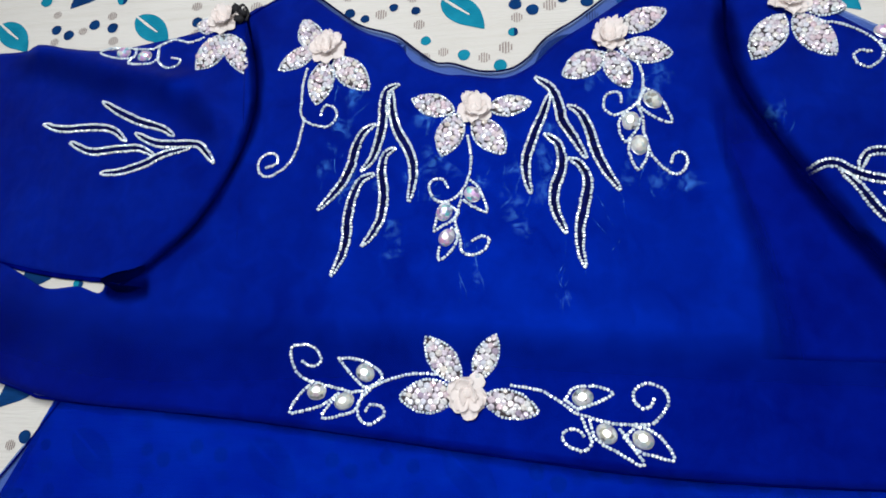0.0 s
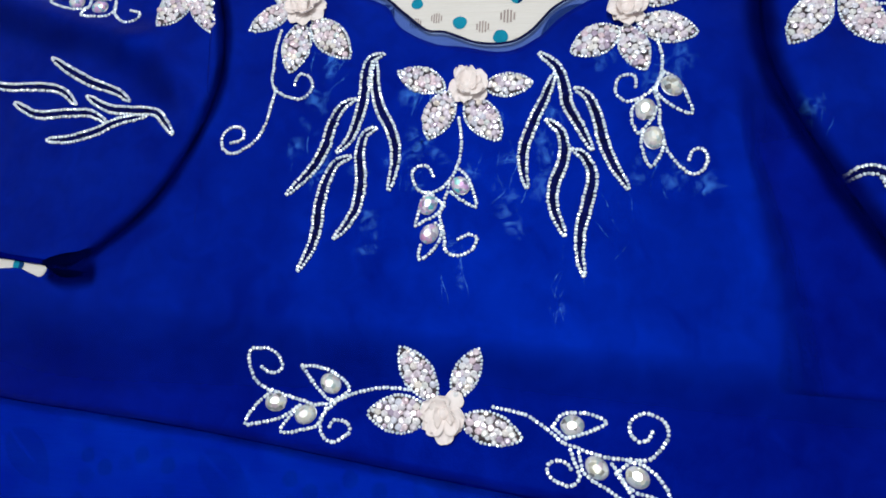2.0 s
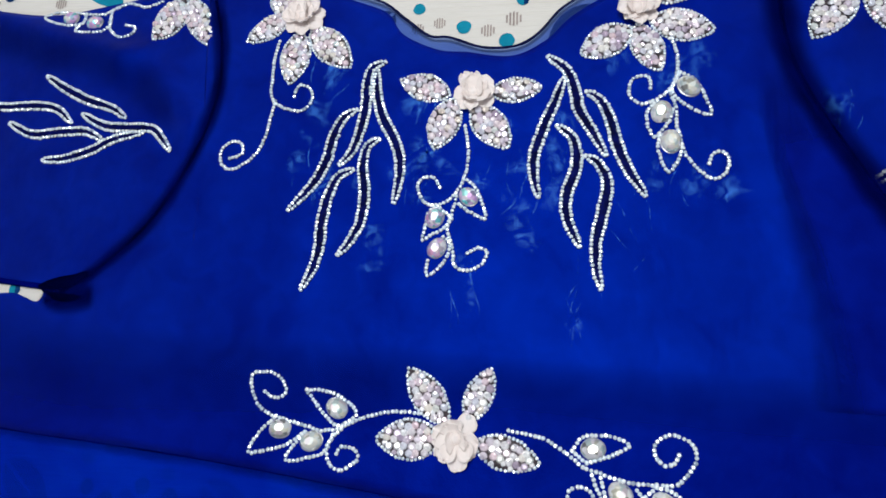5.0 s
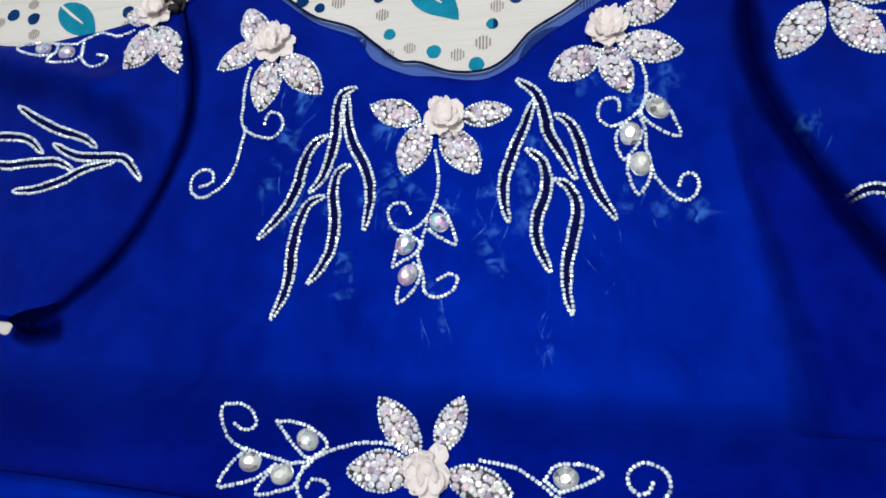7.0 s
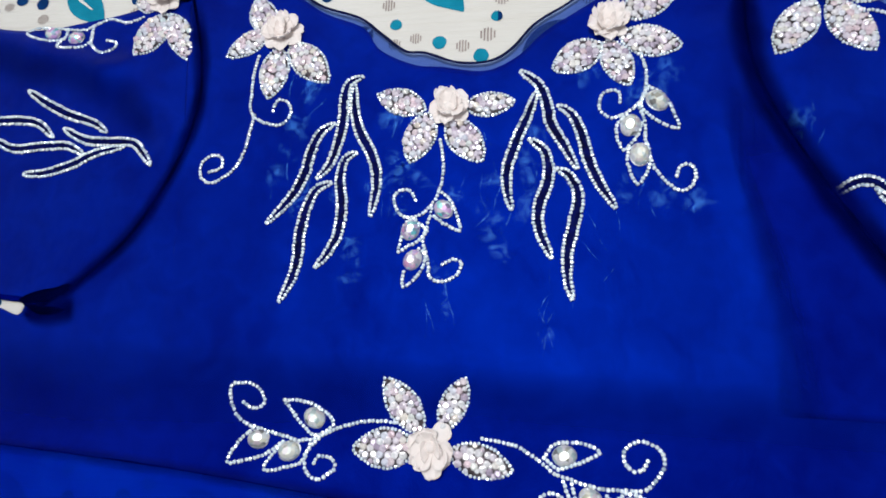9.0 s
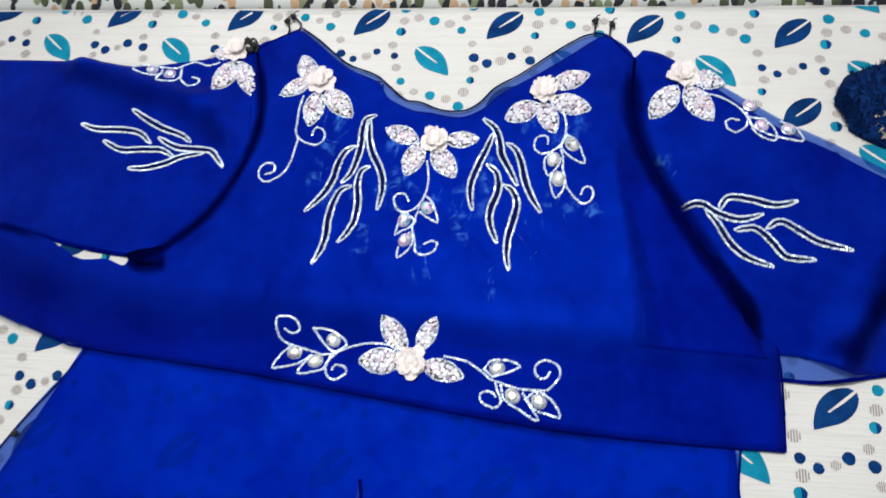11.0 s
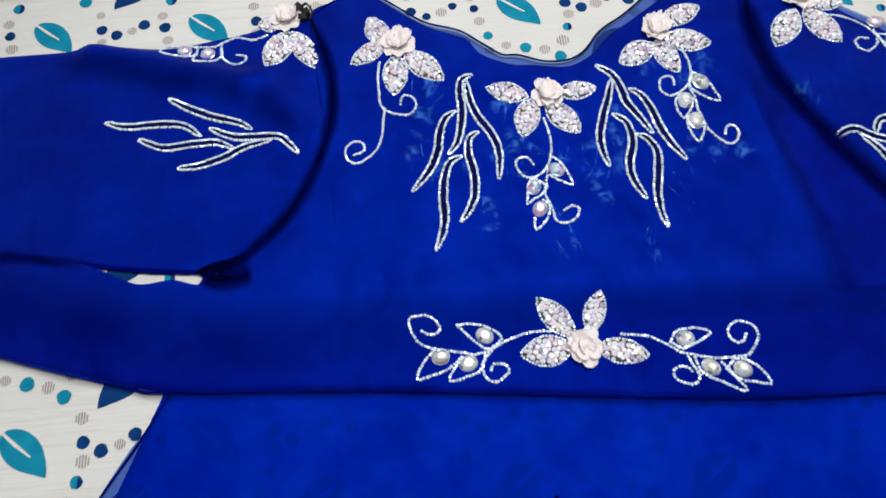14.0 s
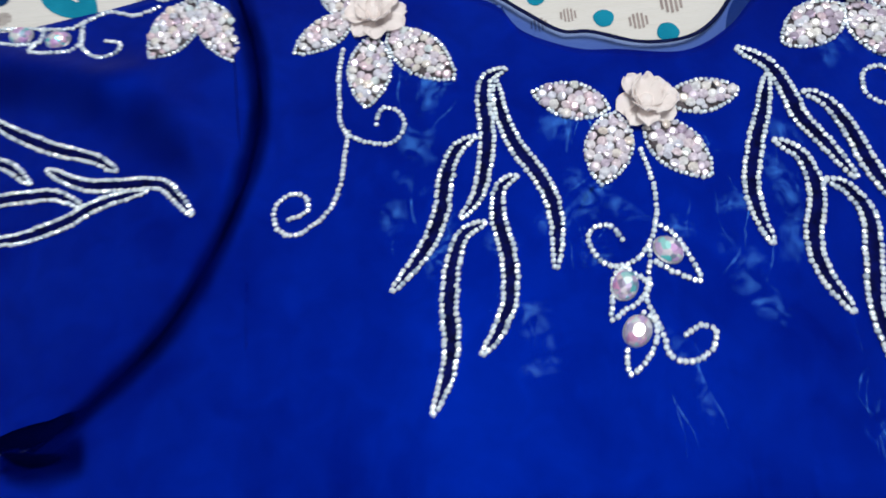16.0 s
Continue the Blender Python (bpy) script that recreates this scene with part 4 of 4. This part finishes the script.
for x, y, turn in ((0.38, -9.67, 130), (-1.7, -11.09, 60), (-1.5, -13.07, 55)):
    crystal(x, y, turn, body_z, 1.12)
for x, y, turn in ((14.01, -2.57, 135), (12.23, -4.32, 70), (12.75, -6.28, 90), (-7.08, -22.9, 150), (-10.49, -24.2, 10), (-8.51, -24.85, 20), (7.73, -24.51, 5), (9.16, -26.79, 140), (11.39, -27.1, 150)):
    crystal(x, y, turn, body_z, 1.26 if y > -10 else 1.16, PALE)
for x, y, turn in ((-30.96, 5.31, 5), (-28.9, 4.84, 20), (31.78, -0.14, 140), (34.13, -0.51, 165), (30.85, 2.07, 150)):
    crystal(x, y, turn, sleeve_z, 1.1)

for pts in (
    [(-5.67, 0.19), (-6.63, -0.31), (-6.85, -1.7), (-6.82, -3.25), (-7.1, -4.98), (-7.57, -6.44), (-8.35, -7.28)],
    [(-6.16, -0.46), (-6.07, -2.28), (-5.54, -4.08), (-4.75, -5.47), (-4.26, -6.85), (-4.17, -8.29), (-4.45, -10.01)],
    [(-7.42, -3.31), (-8.32, -3.91), (-8.93, -5.38), (-9.27, -7.09), (-10.08, -8.73), (-11.55, -10.43)],
    [(-5.7, -5.57), (-6.45, -6.01), (-6.71, -7.45), (-6.43, -9.37), (-6.56, -11.22), (-7.15, -12.57), (-7.89, -13.49)],
    [(-7.32, -7.67), (-8.3, -8.1), (-8.89, -9.5), (-9.17, -11.36), (-9.17, -12.73), (-9.45, -14.3), (-10.1, -15.73)],
):
    wavy_leaf(pts, body_z)
for pts in (
    [(5.34, -0.03), (6.49, -1.03), (7.01, -2.42), (7.24, -3.9), (8.03, -5.4), (8.86, -7.09)],
    [(6.34, -1.63), (5.77, -3.32), (5.08, -4.98), (4.49, -6.85), (4.45, -8.48), (4.71, -9.77)],
    [(7.72, -2.71), (8.55, -3.26), (9.19, -4.75), (9.55, -6.43), (10.16, -8.07), (11.13, -9.79)],
    [(5.89, -4.98), (6.88, -5.95), (7.06, -7.69), (6.49, -9.49), (6.44, -11.05), (7.17, -12.96)],
    [(7.62, -7.11), (8.42, -7.62), (8.89, -8.92), (8.6, -10.7), (8.19, -12.44), (8.12, -14.14), (8.39, -15.53)],
):
    wavy_leaf(pts, body_z)
for pts in (
    [(-28.49, -2.72), (-26.48, -3.76), (-24.39, -3.98), (-22.59, -4.14), (-21.73, -4.92), (-20.95, -5.88)],
    [(-32.17, 0.55), (-30.21, -0.65), (-28.16, -1.66), (-26.21, -2.33), (-24.93, -3.15)],
    [(-37.54, -1.28), (-35.65, -1.85), (-32.65, -1.87), (-30.69, -2.26), (-29.3, -3.42)],
    [(-34.52, -3.23), (-32.43, -4.21), (-30.06, -4.13), (-27.97, -4.15), (-26.43, -4.91)],
    [(-31.03, -6.34), (-29.14, -6.23), (-27.18, -5.66), (-25.52, -4.85), (-23.31, -4.41)],
    [(23.72, -9.21), (24.95, -8.42), (25.97, -8.4), (27.2, -9.24), (29.17, -9.77), (31.11, -9.2)],
    [(27.32, -8.84), (28.21, -7.65), (30.08, -7.73), (32.29, -8.26), (34.22, -7.81)],
):
    wavy_leaf(pts, sleeve_z, 0.31)
for pts in (
    [(26.1, -8.86), (27.13, -10.28), (28.01, -11.96), (29.39, -13.3), (31.57, -14.16)],
    [(28.6, -10.81), (30.35, -10.59), (31.72, -11.84), (32.81, -13.18), (35.2, -13.38)],
    [(31.34, -10.57), (32.64, -9.85), (34.49, -10.92), (35.86, -11.72), (38.41, -12.35)],
):
    wavy_leaf(pts, sleeve_z, 0.31)


# ---- threads, dried glue ----
def strand(name, pts, radius, material, parent, label=""):
    """A thin round thread through points in space (centimetres)."""
    p = [Vector(q) * CM for q in pts]
    fine = [p[0].lerp(p[0], 0)]
    for a, b, c, d in zip([p[0], *p], p, p[1:], [*p[2:], p[-1]]):
        fine += [0.5 * (2 * b + (c - a) * t + (2 * a - 5 * b + 4 * c - d) * t * t + (3 * b - a - 3 * c + d) * t**3) for t in (0.2, 0.4, 0.6, 0.8, 1.0)]
    verts, faces, ring = [], [], 6
    for i, q in enumerate(fine):
        way = (fine[min(i + 1, len(fine) - 1)] - fine[max(i - 1, 0)]).normalized()
        u = way.orthogonal().normalized()
        v = way.cross(u)
        for k in range(ring):
            a = 2 * math.pi * k / ring
            verts.append(tuple(q + (u * math.cos(a) + v * math.sin(a)) * radius * CM))
    for i in range(len(fine) - 1):
        faces += [(i * ring + k, i * ring + (k + 1) % ring, (i + 1) * ring + (k + 1) % ring, (i + 1) * ring + k) for k in range(ring)]
    faces += [tuple(range(ring))[::-1], tuple(range(len(verts) - ring, len(verts)))]
    return mesh_part(name, verts, faces, material, parent, label)


def knot(x, y, r):
    bm = bmesh.new()
    bmesh.ops.create_icosphere(bm, subdivisions=2, radius=r * CM)
    for v in bm.verts:
        v.co *= 1 + 0.7 * noise.noise(v.co * 700 + Vector((x, y, 0)))
    bmesh.ops.translate(bm, verts=bm.verts[:], vec=(x * CM, y * CM, body_z(x, y) + 0.6 * r * CM))
    return part("thread_knot", bm, thread_black, dress, "knotted black thread end", True)


for x, y, dx in ((-16.4, 10.6, -0.3), (-15.2, 11.2, -0.9), (16.1, 10.6, 0.1), (17.6, 10.2, 0.3)):
    strand("thread_end", [(x, y - 0.6, 0.15), (x + 0.1, y, 0.3), (x + dx * 0.5, y + 0.6, 0.35), (x + dx, y + 1.0, 0.3)], 0.10, thread_black, dress, "loose black thread end")
    knot(x + dx, y + 1.0, 0.34)
    strand("thread_end", [(x + dx, y + 1.0, 0.3), (x + dx + 0.2, y + 1.5, 0.4), (x + dx + 0.5, y + 1.7, 0.3)], 0.06, thread_black, dress, "loose black thread end")
knot(-35.4, -33.0, 0.3)
knot(-20.7, 8.8, 0.45)
knot(-20.3, 7.9, 0.42)
knot(-20.0, 8.5, 0.4)
strand("thread_end", [(-20.6, 8.6, 0.4), (-19.9, 9.0, 0.7), (-19.4, 8.3, 0.5), (-19.6, 7.6, 0.3)], 0.12, thread_black, dress, "loose black thread end")


def glue_marks():
    m, nodes, links, p = nodes_of("dried_glue")
    p.inputs["Base Color"].default_value = (0.05, 0.25, 0.95, 1)
    p.inputs["Roughness"].default_value = 0.5
    p.inputs["Specular IOR Level"].default_value = 0.15
    see_through(m, (1, 1, 1), 0.9)
    n = noise_node(nodes, links, 85, 7)
    n.inputs["Distortion"].default_value = 2.2
    cut = ramp(nodes, [(0.42, (0, 0, 0)), (0.56, (0.30, 0.30, 0.30)), (0.78, (1, 1, 1))])
    links.new(n.outputs["Fac"], cut.inputs["Fac"])
    cover, film, flip = nodes.new("ShaderNodeAttribute"), nodes.new("ShaderNodeMath"), nodes.new("ShaderNodeMath")
    cover.attribute_name = "cover"
    film.operation, flip.operation, flip.inputs[0].default_value = "MULTIPLY", "SUBTRACT", 1.0
    links.new(cover.outputs["Fac"], film.inputs[0])
    links.new(cut.outputs["Color"], film.inputs[1])
    links.new(film.outputs[0], flip.inputs[1])
    links.new(flip.outputs[0], nodes["Mix Shader"].inputs["Fac"])
    verts, faces, dense = [], [], []
    spots = [(-3.5, -5.5, 1.1, 3.0, 5), (2.5, -6.5, 1.6, 2.6, 6), (-9.5, -1.5, 1.4, 2.0, 5), (3.8, -10.5, 0.9, 2.5, 5), (0.3, -15.5, 1.6, 1.4, 3), (9.5, -13, 1.6, 2.5, 3), (14.5, -9.0, 2.0, 1.6, 6),
             (9.5, 0.0, 1.2, 1.6, 4), (-10.5, -9.0, 1.6, 3.0, 5), (-6.0, -11.0, 1.8, 3.0, 5), (-3.0, -9.0, 1.0, 2.5, 4), (6.0, -8.0, 0.8, 3.0, 5), (13.5, -1.5, 1.5, 1.8, 4), (7.0, -16.5, 0.7, 2.6, 4), (-3.0, -3.0, 1.0, 1.2, 3), (22.5, -4.5, 1.6, 0.8, 4)]
    layer = 0
    for cx, cy, rx, ry, count in spots:
        for _ in range(count + 3):
            x, y = random.gauss(cx, rx * 0.6), random.gauss(cy, ry * 0.6)
            streak = random.random() < (0.45 if cy > -12 else 0.75)
            a, b, turn = (random.uniform(0.4, 1.5), random.choice((0.05, 0.08)), random.gauss(1.57, 0.35)) if streak else (random.uniform(0.6, 1.5), random.uniform(0.35, 0.8), random.gauss(1.57, 0.7))
            k, n_pts, layer = len(verts), 18, (layer + 1) % 12
            for ring in (0.0, 0.5, 1.0):
                for i in range(n_pts if ring else 1):
                    t = 2 * math.pi * i / n_pts
                    r = ring * (1 + 0.5 * noise.noise((math.cos(t) * 2 + x, math.sin(t) * 2 + y, cx)))
                    u, v = a * r * math.cos(t), b * r * math.sin(t)
                    v += 0.12 * a * math.sin(2.2 * u / a + cx)
                    px, py = x + u * math.cos(turn) - v * math.sin(turn), y + u * math.sin(turn) + v * math.cos(turn)
                    verts.append((px * CM, py * CM, max(body_z(px, py), sleeve_z(px, py)) + 0.0006 + 0.00003 * layer))
                    dense.append((0.95 if streak else 0.62) * (1 - ring) ** 0.7)
            for i in range(n_pts):
                j = (i + 1) % n_pts
                faces += [(k, k + 1 + i, k + 1 + j), (k + 1 + i, k + 1 + n_pts + i, k + 1 + n_pts + j, k + 1 + j)]
    ob = mesh_part("glue_mark", verts, faces, m, dress, "cloudy film of dried glue round the beadwork")
    ob.data.attributes.new("cover", "FLOAT", "POINT").data.foreach_set("value", dense)
    tagged(ob, kind="stuff")


glue_marks()


# ---- the fringed scarf beside the sleeve ----
def fringed_scarf():
    t = thing("fringed_scarf", "dark navy fringed scarf with beige lace, bunched on the sheet", "scarf")
    nu, nv, verts, faces = 40, 14, [], []
    for i in range(nu + 1):
        s = i / nu
        cx, cy = 39.2 + 17 * s, 1.0 + 4.5 * s
        half = (3.3 + 1.6 * math.sin(2.2 * s + 0.3)) * min(1, (s + 0.02) / 0.16) ** 0.5
        for j in range(nv + 1):
            w = 2 * j / nv - 1
            x, y = cx - 0.35 * half * w, cy + 0.94 * half * w
            z = sheet_z(x, y) + 0.001 + 0.014 * (1 - w * w) ** 0.5 * min(1, 6 * s + 0.3) + 0.004 * ripple(x, y, 0.8, 20) * (1 - w * w)
            verts.append((x * CM, y * CM, z))
    n = nv + 1
    faces = [(i * n + j, (i + 1) * n + j, (i + 1) * n + j + 1, i * n + j + 1) for i in range(nu) for j in range(nv)]
    core = mesh_part("scarf_cloth", verts, faces, fringe_navy, t)
    mod = core.modifiers.new("thickness", "SOLIDIFY")
    mod.thickness, mod.offset = 0.001, 1
    fv, ff = [], []
    for k in range(2600):
        s, w = random.random(), random.uniform(-1, 1)
        if random.random() < 0.35:
            s = random.uniform(0, 0.06)
        cx, cy, half = 39.2 + 17 * s, 1.0 + 4.5 * s, (3.3 + 1.6 * math.sin(2.2 * s + 0.3)) * min(1, (s + 0.02) / 0.16) ** 0.5
        x, y = cx - 0.35 * half * w, cy + 0.94 * half * w
        z = 0.5 + 1.3 * max(0, 1 - w * w) ** 0.5 * min(1, 6 * s + 0.3) - 0.46
        out = Vector((-0.55 * w - (0.9 if s < 0.07 else 0), 0.85 * w, 0.35)) + Vector([random.gauss(0, 0.45) for _ in range(3)])
        out = out.normalized() * random.uniform(0.3, 0.6)
        base, tip, r = Vector((x, y, z)) * CM, Vector((x + out.x, y + out.y, max(-0.3, z + out.z))) * CM, 0.0009
        i = len(fv)
        side = out.cross(Vector((0, 0, 1))).normalized() * r
        up = Vector((0, 0, r))
        fv += [tuple(base + side), tuple(base - side * 0.5 + up), tuple(base - side * 0.5 - up), tuple(tip)]
        ff += [(i, i + 1, i + 3), (i + 1, i + 2, i + 3), (i + 2, i, i + 3)]
    tagged(mesh_part("fringe", fv, ff, fringe_navy, t, "short fuzzy navy yarn fringe", False), kind="stuff")
    bm = bmesh.new()
    for i in range(9):
        for j in range(4):
            x, y = 42.2 + i * 0.8 - 0.2 * j, -1.4 + i * 0.3 + j * 0.62
            z = sheet_z(x, y) + 0.012 + 0.001 * j
            r = bmesh.ops.create_cone(bm, cap_ends=True, segments=8, radius1=0.0026, radius2=0.0018, depth=0.0014)
            bmesh.ops.translate(bm, verts=r["verts"], vec=(x * CM, y * CM, z))
            for ang in (0.6, 2.1):
                q = bmesh.ops.create_cube(bm, size=1.0)
                m = Matrix.LocRotScale((x * CM, y * CM, z - 0.0004), Euler((0, 0, ang)), Vector((0.0085, 0.0011, 0.0012)))
                bmesh.ops.transform(bm, matrix=m, verts=q["verts"])
    part("lace_trim", bm, lace_gold, t, "beige openwork lace trim")


fringed_scarf()
